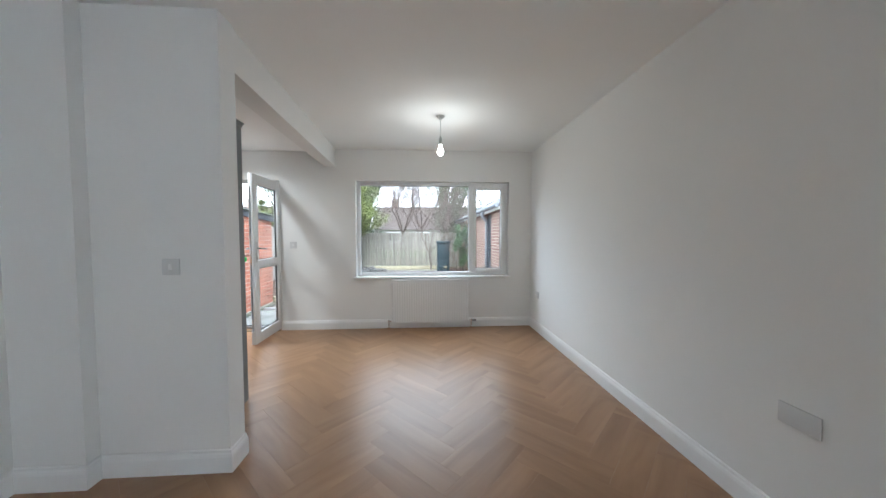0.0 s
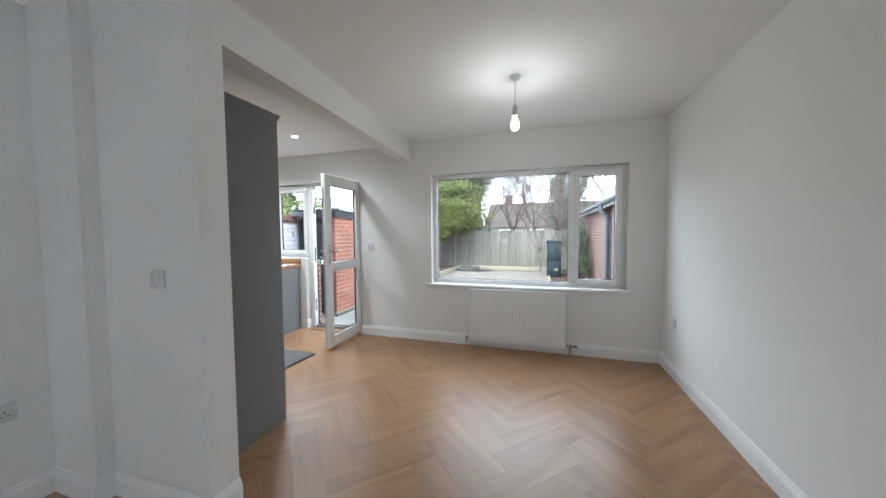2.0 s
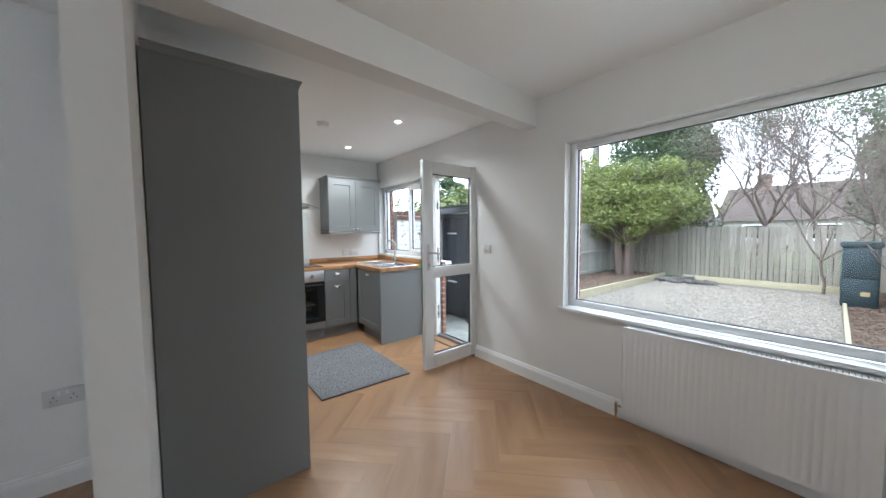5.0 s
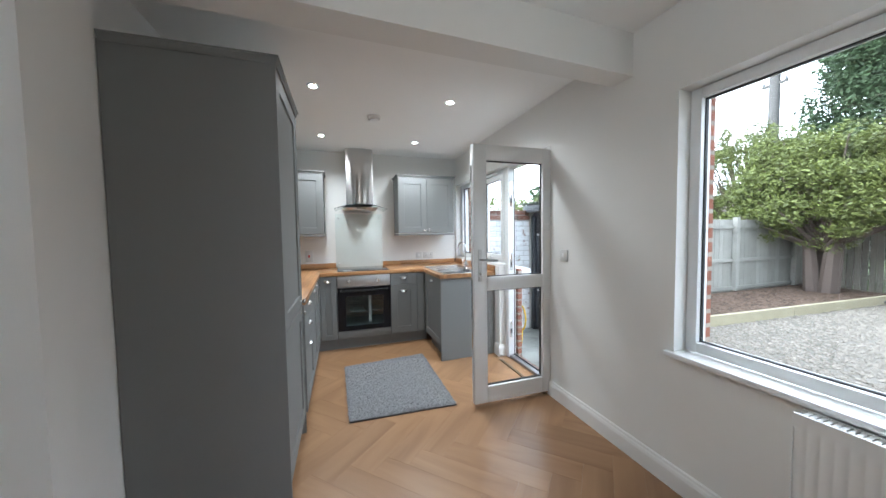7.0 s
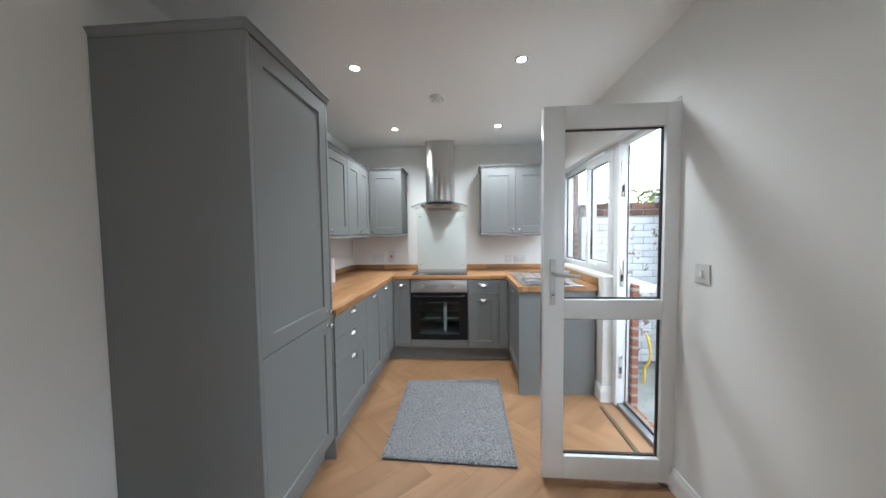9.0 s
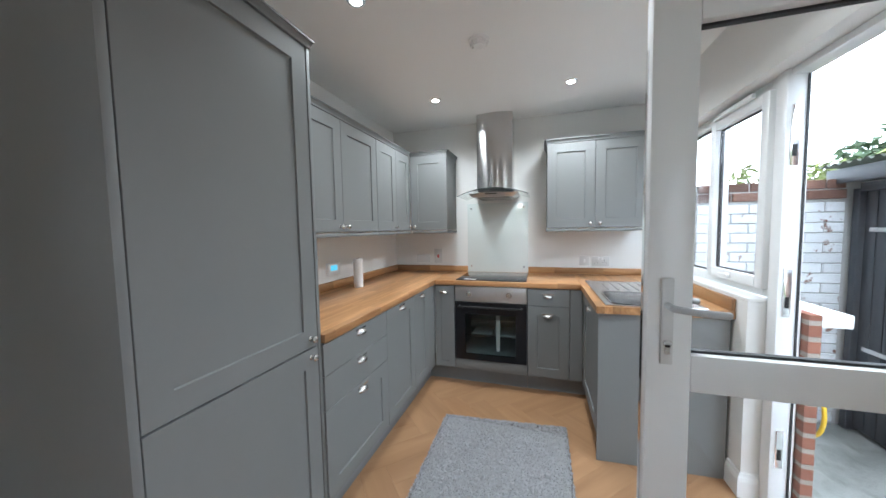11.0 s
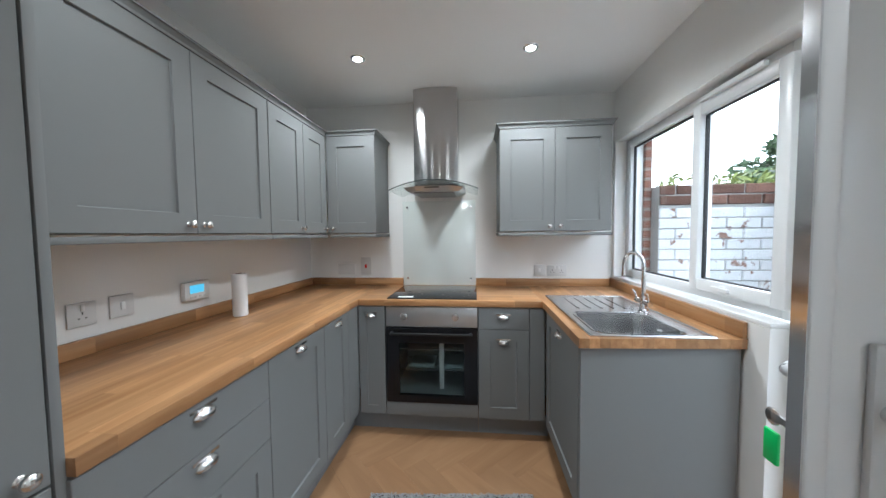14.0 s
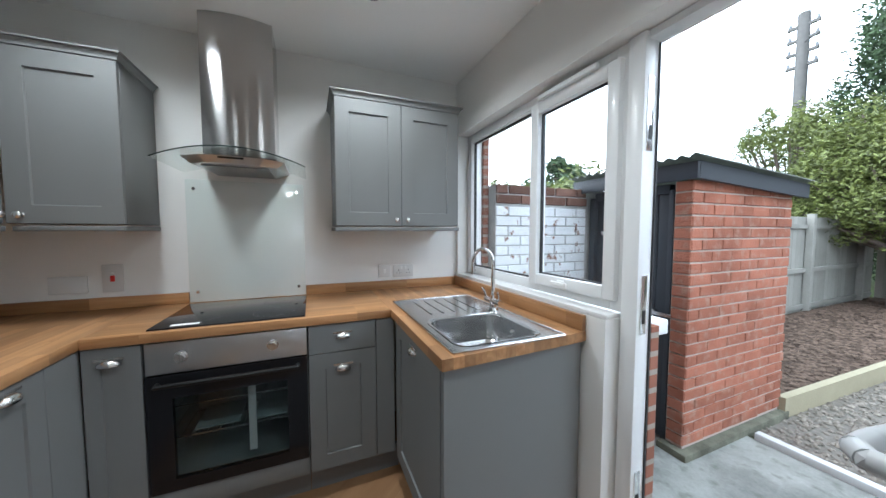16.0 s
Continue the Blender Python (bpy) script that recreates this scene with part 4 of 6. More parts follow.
bm = bmesh.new()
tube(bm, [(SX0, SY0, zt), (SX1, SY0, zt), (SX1, SY1, zt), (SX0, SY1, zt), (SX0, SY0, zt)], 0.004, 8)
part("sink_rim", bm, POLISHED, sk, "rounded steel rim", smooth=True)
bm = bmesh.new()
cyl(bm, (-2.62, 4.22, zt - 0.15), (-2.62, 4.22, zt - 0.145), 0.035, seg=24)
part("waste", bm, CHROME, sk, "chrome plug waste")
bm = bmesh.new()
cyl(bm, (-2.65, 4.39, zt - 0.05), (-2.65, 4.378, zt - 0.05), 0.014, seg=16)
part("overflow", bm, CHROME, sk, "chrome overflow cover")

tp = thing("kitchen_tap", (-2.86, 4.425, zt + 0.001), "chrome swan-neck mixer tap with two lever handles", "tap")
bm = bmesh.new()
cyl(bm, (0, 0, 0), (0, 0, 0.012), 0.028, 0.024, 24)
cyl(bm, (0, 0, 0.012), (0, 0, 0.075), 0.018, 0.013, 20)
cyl(bm, (-0.05, 0, 0.045), (0.05, 0, 0.045), 0.013, 0.013, 16)
part("tap_body", bm, CHROME, tp, smooth=True)
bm = bmesh.new()
pts = [(0, 0, 0.07), (0, 0, 0.23)] + [(-0.07 + 0.07 * math.cos(a), -0.02 * (1 - math.cos(a)), 0.23 + 0.075 * math.sin(a)) for a in [radians(d) for d in range(15, 181, 15)]] + [(-0.14, -0.04, 0.19)]
tube(bm, pts, 0.010, 14)
cyl(bm, (-0.14, -0.04, 0.19), (-0.14, -0.04, 0.165), 0.012, 0.012, 16)
part("spout", bm, CHROME, tp, smooth=True)
for s in (-1, 1):
    bm = bmesh.new()
    cyl(bm, (s * 0.05, 0, 0.045), (s * 0.068, 0, 0.045), 0.016, 0.014, 16)
    tube(bm, [(s * 0.06, 0, 0.045), (s * 0.068, -0.01, 0.085), (s * 0.075, -0.02, 0.10)], 0.005, 10)
    part("tap_lever", bm, CHROME, tp, "chrome tap lever", smooth=True)

# ---- plates, sockets, small fixtures ----
def plate(name, m, w, h, label, category, kind="socket", sockets=1, material=PLATE):
    """A wall plate; local x along the wall, local -y into the room."""
    t = thing(name, m, label, category)
    bm = bmesh.new()
    bx(bm, -w / 2, w / 2, -0.009, -0.001, -h / 2, h / 2)
    bevel(bm, 0.003)
    part("faceplate", bm, material, t, smooth=True)
    if kind == "socket":
        for s in range(sockets):
            cx = (s - (sockets - 1) / 2) * 0.07
            boxes("rocker", [(cx * 1.0 - 0.006 + (0.0 if sockets == 1 else (-0.02 if s else 0.02)), cx + 0.006 + (0.0 if sockets == 1 else (-0.02 if s else 0.02)), -0.013, -0.009, 0.012, 0.034)], PLASTIC, t, "white rocker switch", bev=0.001)
            boxes("pin_hole", [(cx - 0.002, cx + 0.002, -0.0096, -0.0091, 0.000, 0.009), (cx - 0.0135, cx - 0.0075, -0.0096, -0.0091, -0.016, -0.012), (cx + 0.0075, cx + 0.0135, -0.0096, -0.0091, -0.016, -0.012)], BLACK, t, "dark pin holes")
    elif kind == "switch":
        boxes("rocker", [(-0.008, 0.008, -0.014, -0.009, -0.015, 0.015)], PLASTIC, t, "white rocker switch", bev=0.001)
    elif kind == "fused":
        boxes("rocker", [(-0.009, 0.009, -0.014, -0.009, -0.018, 0.014)], RED, t, "red cooker switch", bev=0.001)
        boxes("indicator", [(-0.006, 0.006, -0.011, -0.009, 0.022, 0.030)], PLASTIC, t, "small indicator", bev=0.001)
    return t


plate("light_switch", pose(-0.892, 1.98, 1.115), 0.087, 0.087, "grey-white light switch on the wall pier", "light switch", "switch")
plate("light_switch", pose(-1.313, RY, 1.152), 0.087, 0.087, "grey-white light switch beside the back door", "light switch", "switch")
plate("wall_socket", pose(SX, 1.715, 0.485, 0, 0, 90), 0.147, 0.087, "white double socket low on the alcove wall", "socket", sockets=2)
plate("wall_socket", pose(RX, 1.395, 0.53, 0, 0, -90), 0.147, 0.087, "grey double blank plate low on the long wall", "socket", "blank")
plate("wall_socket", pose(RX, 4.30, 0.49, 0, 0, -90), 0.087, 0.087, "white single plate low in the window corner", "socket", "blank")
plate("blank_plate", pose(KX, 2.44, 1.038, 0, 0, 90), 0.147, 0.087, "grey blank plate above the worktop", "wall plate", "blank")
plate("cooker_switch", pose(KX, 2.612, 1.066, 0, 0, 90), 0.087, 0.147, "white cooker switch with a red rocker", "switch", "fused", material=PLATE)
plate("wall_switch", pose(KX, 4.045, 1.032, 0, 0, 90), 0.087, 0.087, "white fused switch above the worktop", "switch", "switch", material=PLATE)
plate("wall_socket", pose(KX, 4.18, 1.028, 0, 0, 90), 0.147, 0.087, "white double socket above the worktop", "socket", sockets=2, material=PLATE)
plate("wall_socket", pose(-2.075, LY, 1.055, 0, 0, 180), 0.087, 0.087, "white single socket above the side worktop", "socket", material=PLATE)
plate("wall_switch", pose(-2.205, LY, 1.058, 0, 0, 180), 0.087, 0.087, "white switch plate beside the heating control", "switch", "switch", material=PLATE)
th = thing("heating_control", pose(-2.53, LY, 1.062, 0, 0, 180), "white heating control with a lit blue display", "thermostat")
boxes("case", [(-0.07, 0.07, -0.028, -0.001, -0.045, 0.045)], PLASTIC, th, bev=0.005)
boxes("display", [(-0.045, 0.035, -0.0292, -0.0282, -0.012, 0.028)], SCREEN, th, "lit blue screen")
boxes("buttons", [(x, x + 0.012, -0.031, -0.028, -0.034, -0.026) for x in (-0.045, -0.02, 0.005, 0.03)], PLATE, th, "row of small buttons", bev=0.001)

tb = thing("paper_roll", (-2.64, 2.285, Z1 + 0.001), "white upright paper roll standing on the worktop", "paper roll")
bm = bmesh.new()
cyl(bm, (0, 0, 0), (0, 0, 0.225), 0.036, 0.036, 32)
bevel(bm, 0.003, 1)
part("roll", bm, PAPER, tb, smooth=True)
bm = bmesh.new()
cyl(bm, (0, 0, 0.2255), (0, 0, 0.2262), 0.016, 0.016, 20)
part("core", bm, mat("brown_card", (0.3, 0.22, 0.15), 0.9), tb, "card core")

# ---- ceiling fittings ----
dl = None
for n, (x, y) in enumerate(DOWNLIGHTS):
    if dl is None:
        dl = thing("downlight", (x, y, CK), "small round chrome downlight, lit", "ceiling light", "kitchen downlights")
        bm = bmesh.new()
        cyl(bm, (0, 0, -0.0045), (0, 0, -0.0005), 0.040, 0.045, 32)
        part("bezel", bm, CHROME, dl, "chrome ring", smooth=True)
        bm = bmesh.new()
        cyl(bm, (0, 0, -0.0065), (0, 0, -0.0046), 0.026, 0.028, 24)
        part("lens", bm, LED, dl, "glowing lens")
    else:
        copy_thing(dl, pose(x, y, CK))
sm = thing("smoke_alarm", (-2.30, 3.32, CK), "round white heat alarm on the kitchen ceiling", "smoke alarm")
bm = bmesh.new()
cyl(bm, (0, 0, -0.012), (0, 0, -0.0005), 0.056, 0.060, 32)
part("base", bm, PLASTIC, sm, smooth=True)
bm = bmesh.new()
cyl(bm, (0, 0, -0.034), (0, 0, -0.012), 0.030, 0.048, 32)
for k in range(12):
    a = k * math.tau / 12
    bx(bm, 0.036, 0.050, -0.003, 0.003, -0.030, -0.012, Matrix.Rotation(a, 4, "Z"))
part("sensor_cover", bm, PLASTIC, sm, "slotted white cover", smooth=True)

pd = thing("pendant_lamp", (ROSE[0], ROSE[1], CD), "bare lit bulb on a white flex hanging from a ceiling rose", "ceiling light")
bm = bmesh.new()
cyl(bm, (0, 0, -0.022), (0, 0, -0.0005), 0.030, 0.042, 32)
cyl(bm, (0, 0, -0.034), (0, 0, -0.022), 0.012, 0.024, 24)
part("ceiling_rose", bm, PLATE, pd, "white plastic ceiling rose", smooth=True)
bm = bmesh.new()
tube(bm, [(0, 0, -0.03), (0.002, 0, -0.10), (-0.001, 0, -0.205)], 0.0035, 8)
part("flex", bm, PLATE, pd, "white flex")
bm = bmesh.new()
cyl(bm, (0, 0, -0.225), (0, 0, -0.200), 0.017, 0.008, 20)
cyl(bm, (0, 0, -0.270), (0, 0, -0.225), 0.019, 0.017, 20)
cyl(bm, (0, 0, -0.283), (0, 0, -0.270), 0.021, 0.021, 20)
part("lamp_holder", bm, PLATE, pd, "white bulb holder", smooth=True)
bm = bmesh.new()
prof = [(0.013, -0.283), (0.015, -0.30), (0.024, -0.318), (0.030, -0.338), (0.030, -0.352), (0.024, -0.370), (0.012, -0.381), (0.0, -0.384)]
vr = []
for r, z in prof[:-1]:
    vr.append([bm.verts.new((r * math.cos(a * math.tau / 24), r * math.sin(a * math.tau / 24), z)) for a in range(24)])
tip = bm.verts.new((0, 0, -0.384))
for a, b in zip(vr, vr[1:]):
    for i in range(24):
        j = (i + 1) % 24
        bm.faces.new((a[i], a[j], b[j], b[i]))
for i in range(24):
    bm.faces.new((vr[-1][i], vr[-1][(i + 1) % 24], tip))
bmesh.ops.recalc_face_normals(bm, faces=bm.faces)
bulb = part("bulb", bm, BULB, pd, "glowing pearl bulb", smooth=True)
bulb.visible_shadow = False

# ---- radiator ----
rd = thing("radiator", (0, 0, 0), "white ribbed panel radiator below the garden window", "radiator")
RX0, RX1, RZ0, RZ1, RYF = 0.0, 1.045, 0.075, 0.675, 4.515
bm = bmesh.new()
NR = 31
step = (RX1 - RX0 - 0.04) / NR
xs, ys = [RX0], [RYF + 0.012]
for k in range(NR):
    x = RX0 + 0.02 + k * step
    for dx, dy in ((0.0, 0.0), (0.28, 0.0), (0.42, 0.003), (0.58, 0.003), (0.72, 0.0)):
        xs.append(x + dx * step)
        ys.append(RYF + dy)
xs.append(RX1 - 0.004)
ys.append(RYF)
xs.append(RX1)
ys.append(RYF + 0.012)
def radiator_face(levels):
    rows = [[bm.verts.new((x, y * f + (RYF + 0.002) * (1 - f), z)) for x, y in zip(xs, ys)] for z, f in levels]
    for r, s in zip(rows, rows[1:]):
        for k in range(len(r) - 1):
            bm.faces.new((r[k], r[k + 1], s[k + 1], s[k]))
radiator_face([(RZ0 + 0.012, 0.0), (RZ0 + 0.035, 0.0), (RZ0 + 0.05, 1.0), (RZ1 - 0.06, 1.0), (RZ1 - 0.045, 0.0), (RZ1 - 0.012, 0.0)])
bx(bm, RX0, RX1, RYF + 0.0125, RYF + 0.025, RZ0 + 0.005, RZ1 - 0.012)
part("front_panel", bm, GLOSS, rd, "ribbed white front panel", smooth=True)
for x in (RX0 - 0.002, RX1):
    boxes("side_cover", [(x, x + 0.002, RYF + 0.004, 4.585, RZ0 + 0.01, RZ1 - 0.011)], GLOSS, rd, "white side cover", bev=0.0008)
boxes("top_grille", [(RX0, RX1, RYF + 0.002, RYF + 0.012, RZ1 - 0.011, RZ1), (RX0, RX1, 4.575, 4.585, RZ1 - 0.011, RZ1)] + [(RX0 + k * (RX1 - RX0) / 60, RX0 + k * (RX1 - RX0) / 60 + 0.0125, RYF + 0.012, 4.575, RZ1 - 0.008, RZ1 - 0.002) for k in range(1, 60)], GLOSS, rd, "slotted white top grille")
boxes("convector", [(RX0 + 0.03, RX1 - 0.03, RYF + 0.026, 4.57, RZ0 + 0.02, RZ1 - 0.03)], mat("radiator_inside", (0.5, 0.5, 0.5), 0.6), rd, "folded metal fins")
for x in (0.15, 0.86):
    boxes("bracket", [(x, x + 0.04, 4.586, RY - 0.001, 0.15, 0.62)], GLOSS, rd, "steel wall bracket")
for s, x in ((-1, RX0), (1, RX1)):
    bm = bmesh.new()
    cyl(bm, (x, RYF + 0.035, 0.105), (x + s * 0.045, RYF + 0.035, 0.105), 0.010, seg=14)
    cyl(bm, (x + s * 0.045, RYF + 0.035, 0.001), (x + s * 0.045, RYF + 0.035, 0.10), 0.0075, seg=14)
    cyl(bm, (x + s * 0.045, RYF + 0.035, 0.05), (x + s * 0.045, RYF + 0.035, 0.125), 0.012, seg=14)
    part("valve", bm, CHROME, rd, "chrome valve and pipe", smooth=True)
    bm = bmesh.new()
    cyl(bm, (x + s * 0.045, RYF + 0.035, 0.001), (x + s * 0.045, RYF + 0.035, 0.007), 0.024, 0.02, 20)
    part("pipe_collar", bm, mat("oak_coloured_collar", (0.35, 0.17, 0.07), 0.5), rd, "oak-coloured pipe collar", smooth=True)
bm = bmesh.new()
cyl(bm, (RX1 + 0.055, RYF + 0.035, 0.105), (RX1 + 0.115, RYF + 0.035, 0.105), 0.011, 0.014, 16)
part("valve_head", bm, mat("dark_valve", (0.25, 0.25, 0.25), 0.4, 0.3), rd, "grey valve head", smooth=True)

# ---- rug ----
rg = thing("kitchen_rug", (0, 0, 0), "rectangular grey shaggy rug lying on the kitchen floor", "rug")
RUGC = [(-1.605, 3.02), (-1.575, 3.815), (-2.66, 3.82), (-2.59, 3.00)]
def rug_at(u, v):
    a, b, c, d = (Vector(p) for p in RUGC)
    return (a * (1 - u) + d * u) * (1 - v) + (b * (1 - u) + c * u) * v
prism("backing", [tuple(p) for p in RUGC], 0.0015, 0.008, mat("dark_rug_edge", (0.09, 0.08, 0.08), 0.95), rg)
rng = np.random.default_rng(5)
verts, faces = [], []
for k in range(34000):
    u_, v_ = rng.random(), rng.random()
    p = rug_at(u_, v_)
    a, lean, hgt, w = rng.random() * math.tau, rng.random() * 0.010, 0.0035 + 0.002 * rng.random(), 0.0042
    c, s = math.cos(a), math.sin(a)
    i = len(verts)
    verts += [(p.x - c * w, p.y - s * w, 0.0115), (p.x + c * w, p.y + s * w, 0.0115), (p.x - s * lean + c * w * 0.6, p.y + c * lean + s * w * 0.6, 0.0115 + hgt), (p.x - s * lean - c * w * 0.6, p.y + c * lean - s * w * 0.6, 0.0115 + hgt)]
    faces.append((i, i + 1, i + 2, i + 3))
me = bpy.data.meshes.new("shag")
me.from_pydata(verts, [], faces)
me.materials.append(RUG)
pile = tagged(new("shag", me), label="shaggy grey pile", kind="stuff")
pile.parent = rg
boxes("woven_base", [(-2.57, -1.62, 3.03, 3.80, 0.0085, 0.012)], RUG, rg, "grey pile base")

# ---- outside ----
GZ = -0.15
boxes("ground", [(-300, 300, 4.93, 400, GZ - 0.4, GZ - 0.03)], GRASS, kind="structure")
boxes("pavement_patio", [(-3.5, 4.5, 4.925, 6.42, GZ - 0.1, GZ)], CONCRETE, kind="structure")
boxes("ground_gravel", [(-2.75, 1.0, 6.49, 13.7, GZ - 0.1, GZ - 0.015)], SOIL, kind="structure")
BEDX = lambda y: -2.72 + (y - 6.98) * 0.04
prism("ground_raised_bed", [(-4.05, 7.0), (BEDX(7.0), 7.0), (BEDX(13.75), 13.75), (-4.05, 14.4)], GZ - 0.1, GZ + 0.08, BARK, kind="structure")
boxes("ground_bed", [(1.06, 2.2, 6.49, 14.4, GZ - 0.1, GZ + 0.0), (-2.0, 1.0, 13.76, 14.4, GZ - 0.1, GZ + 0.06)], BARK, kind="structure")


def scatter(name, material, n, regions, z, size, flat=0.6, parent=None, label="", seed=1, long=1.0):
    """Small uneven six-cornered stones or chips strewn over rectangles."""
    g = np.random.default_rng(seed)
    areas = np.array([(b - a) * (d - c) for a, b, c, d in regions])
    v, f = [], []
    for k in range(n):
        a, b, c, d = regions[g.choice(len(regions), p=areas / areas.sum())]
        x, y = a + (b - a) * g.random(), c + (d - c) * g.random() ** 1.3
        s = size * (0.5 + g.random())
        t = g.random() * math.tau
        cs, sn = math.cos(t), math.sin(t)
        i = len(v)
        for px, py, pz in ((1, 0, 0), (-1, 0, 0), (0, 1, 0), (0, -1, 0), (0, 0, 1), (0, 0, -1)):
            px *= s * long * (0.8 + 0.4 * g.random())
            py *= s * (0.8 + 0.4 * g.random())
            v.append((x + px * cs - py * sn, y + px * sn + py * cs, z + pz * s * flat + (g.random() - 0.5) * s * 0.3))
        f += [(i + q, i + r, i + t_) for q, r, t_ in ((0, 2, 4), (2, 1, 4), (1, 3, 4), (3, 0, 4), (2, 0, 5), (1, 2, 5), (3, 1, 5), (0, 3, 5))]
    me = bpy.data.meshes.new(name)
    me.from_pydata(v, [], f)
    me.materials.append(material)
    ob = tagged(new(name, me), label=label, kind="stuff")
    return ob


tagged(scatter("gravel", STONE, 22000, [(BEDX(y) + 0.07, 0.98, y, y + 0.48) for y in np.arange(6.5, 13.6, 0.48) if y < 13.1], GZ - 0.008, 0.016, label="loose pale grey gravel"), category="gravel")
tagged(scatter("bark_mulch", BARK, 9000, [(-4.0, BEDX(y) - 0.03, y, y + 0.48) for y in np.arange(7.05, 13.6, 0.48)], GZ + 0.088, 0.022, 0.35, label="brown bark chips on the raised bed", seed=2, long=1.8), category="mulch")
tagged(scatter("leaf_litter", BARK, 3500, [(1.1, 2.1, 6.5, 14.3)], GZ + 0.01, 0.022, 0.35, label="fallen leaves and bark on the side bed", seed=3, long=1.5), category="leaf litter")


def sleeper(x0, x1, y0, y1, h, label):
    s = boxes("garden_sleeper", [(x0, x1, y0, y1, GZ - 0.05, GZ + h)], SLEEPER, bev=0.008)
    return tagged(s, label=label, category="timber edging", group="timber edging")


for ya, yb in ((6.98, 10.3), (10.31, 13.69)):
    slp = prism("garden_sleeper", [(BEDX(ya), ya), (BEDX(ya) + 0.055, ya), (BEDX(yb) + 0.055, yb), (BEDX(yb), yb)], GZ - 0.05, GZ + 0.15, SLEEPER)
    tagged(slp, label="pale new timber sleeper edging the raised bed", category="timber edging", group="timber edging")
sleeper(-1.95, 1.0, 13.70, 13.755, 0.14, "pale timber sleeper along the foot of the back fence")
sleeper(1.005, 1.055, 6.49, 12.0, 0.06, "low pale timber edging beside the gravel")
tagged(boxes("patio_edging", [(-2.62, 1.0, 6.425, 6.485, GZ - 0.05, GZ + 0.045)], mat("white_upvc_board", (0.6, 0.62, 0.63), 0.5), bev=0.006), label="white plastic edging board at the patio", category="edging")

# stacked slate pile at the corner of the gravel
pile = thing("stone_pile", (-1.75, 13.1, GZ), "low pile of dark broken stones on the gravel", "stone pile")
g = np.random.default_rng(8)
for k in range(34):
    bm = bmesh.new()
    a, r = g.random() * math.tau, g.random() ** 0.5
    m = pose(r * 0.75 * math.cos(a), r * 0.3 * math.sin(a), 0.035 + (1 - r) * 0.16 * g.random(), g.random() * 24 - 12, g.random() * 24 - 12, g.random() * 180)
    bx(bm, -0.12, 0.12, -0.08, 0.08, -0.025, 0.025, m)
    bmesh.ops.bevel(bm, geom=bm.edges[:], offset=0.015, segments=1)
    part("stone", bm, mat("dark_stone", (0.13, 0.125, 0.12), 0.9, vary=0.3, scale=10) if k == 0 else bpy.data.materials["dark_stone"], pile)


# fences
def board_mesh(name, w, t, h, material, pointed=False):
    bm = bmesh.new()
    bx(bm, -w / 2, w / 2, -t / 2, t / 2, 0, h)
    bevel(bm, 0.003, 1)
    me = bpy.data.meshes.new(name)
    bm.to_mesh(me)
    bm.free()
    me.materials.append(material)
    return me


fb = thing("garden_fence", (0, 14.5, GZ), "weathered timber board fence across the end of the garden", "fence")
g = random.Random(4)
b1 = board_mesh("board", 0.095, 0.018, 1.55, FENCE)
x = -4.0
while x < 2.1:
    ob = new("board", b1)
    ob.parent = fb
    ob.matrix_basis = pose(x, (g.random() - 0.5) * 0.012 + (-0.012 if int(x / 0.11) % 2 else 0.0), (g.random() - 0.5) * 0.03, 0, (g.random() - 0.5) * 0.8, 0)
    x += 0.112
for z in (0.3, 0.85, 1.35):
    boxes("rail", [(-4.05, 2.2, 0.02, 0.06, z, z + 0.08)], FENCE, fb, "fence rail")
for x in (-3.95, -2.1, -0.25, 1.6):
    boxes("post", [(x - 0.045, x + 0.045, 0.06, 0.15, 0.0, 1.62)], FENCE, fb, "fence post")
fl = thing("side_fence", (-4.1, 0, GZ), "grey weathered fence panels with posts and rails along the side", "fence")
b2 = board_mesh("board", 0.14, 0.014, 1.70, FENCE_GREY)
y = 7.0
while y < 14.4:
    ob = new("board", b2)
    ob.parent = fl
    ob.matrix_basis = pose(0, y, 0.0, 0, 0, 90 + (g.random() - 0.5) * 5)
    y += 0.145
for y in (7.05, 9.25, 11.45, 13.65):
    boxes("post", [(0.02, 0.11, y - 0.045, y + 0.045, 0.0, 1.75)], FENCE_GREY, fl, "fence post")
for z in (0.12, 0.75, 1.5):
    boxes("rail", [(0.012, 0.05, 7.0, 14.35, z, z + 0.07)], FENCE_GREY, fl, "fence rail")

# brick store: front corner and long side
sh = thing("brick_store", (0, 0, 0), "red brick garden store with dark boarded door and corrugated roof", "shed")
SXR, SXL, SYF, SYB, SHT = -2.705, -3.55, 5.765, 7.0, 1.63
boxes("mortar_wall", [(SXR - 0.110, SXR - 0.006, SYF + 0.006, SYB, GZ, SHT), (SXL, SXR - 0.110, SYB - 0.1, SYB, GZ, SHT)], MORTAR, sh, "mortar joints")
boxes("plinth_slab", [(SXR - 0.14, SXR + 0.05, SYF - 0.05, SYB + 0.03, GZ - 0.05, GZ + 0.045)], MOSSY, sh, "mossy concrete plinth", bev=0.012)
boxes("store_door", [(-3.44, -2.85, SYF + 0.05, SYF + 0.09, GZ + 0.02, 1.56)], DARKPAINT, sh, "dark slate-blue boarded door")
for k in range(7):
    boxes("door_board", [(-3.44 + k * 0.084, -3.44 + k * 0.084 + 0.078, SYF + 0.036, SYF + 0.049, GZ + 0.03, 1.56)], DARKPAINT, sh, bev=0.002)
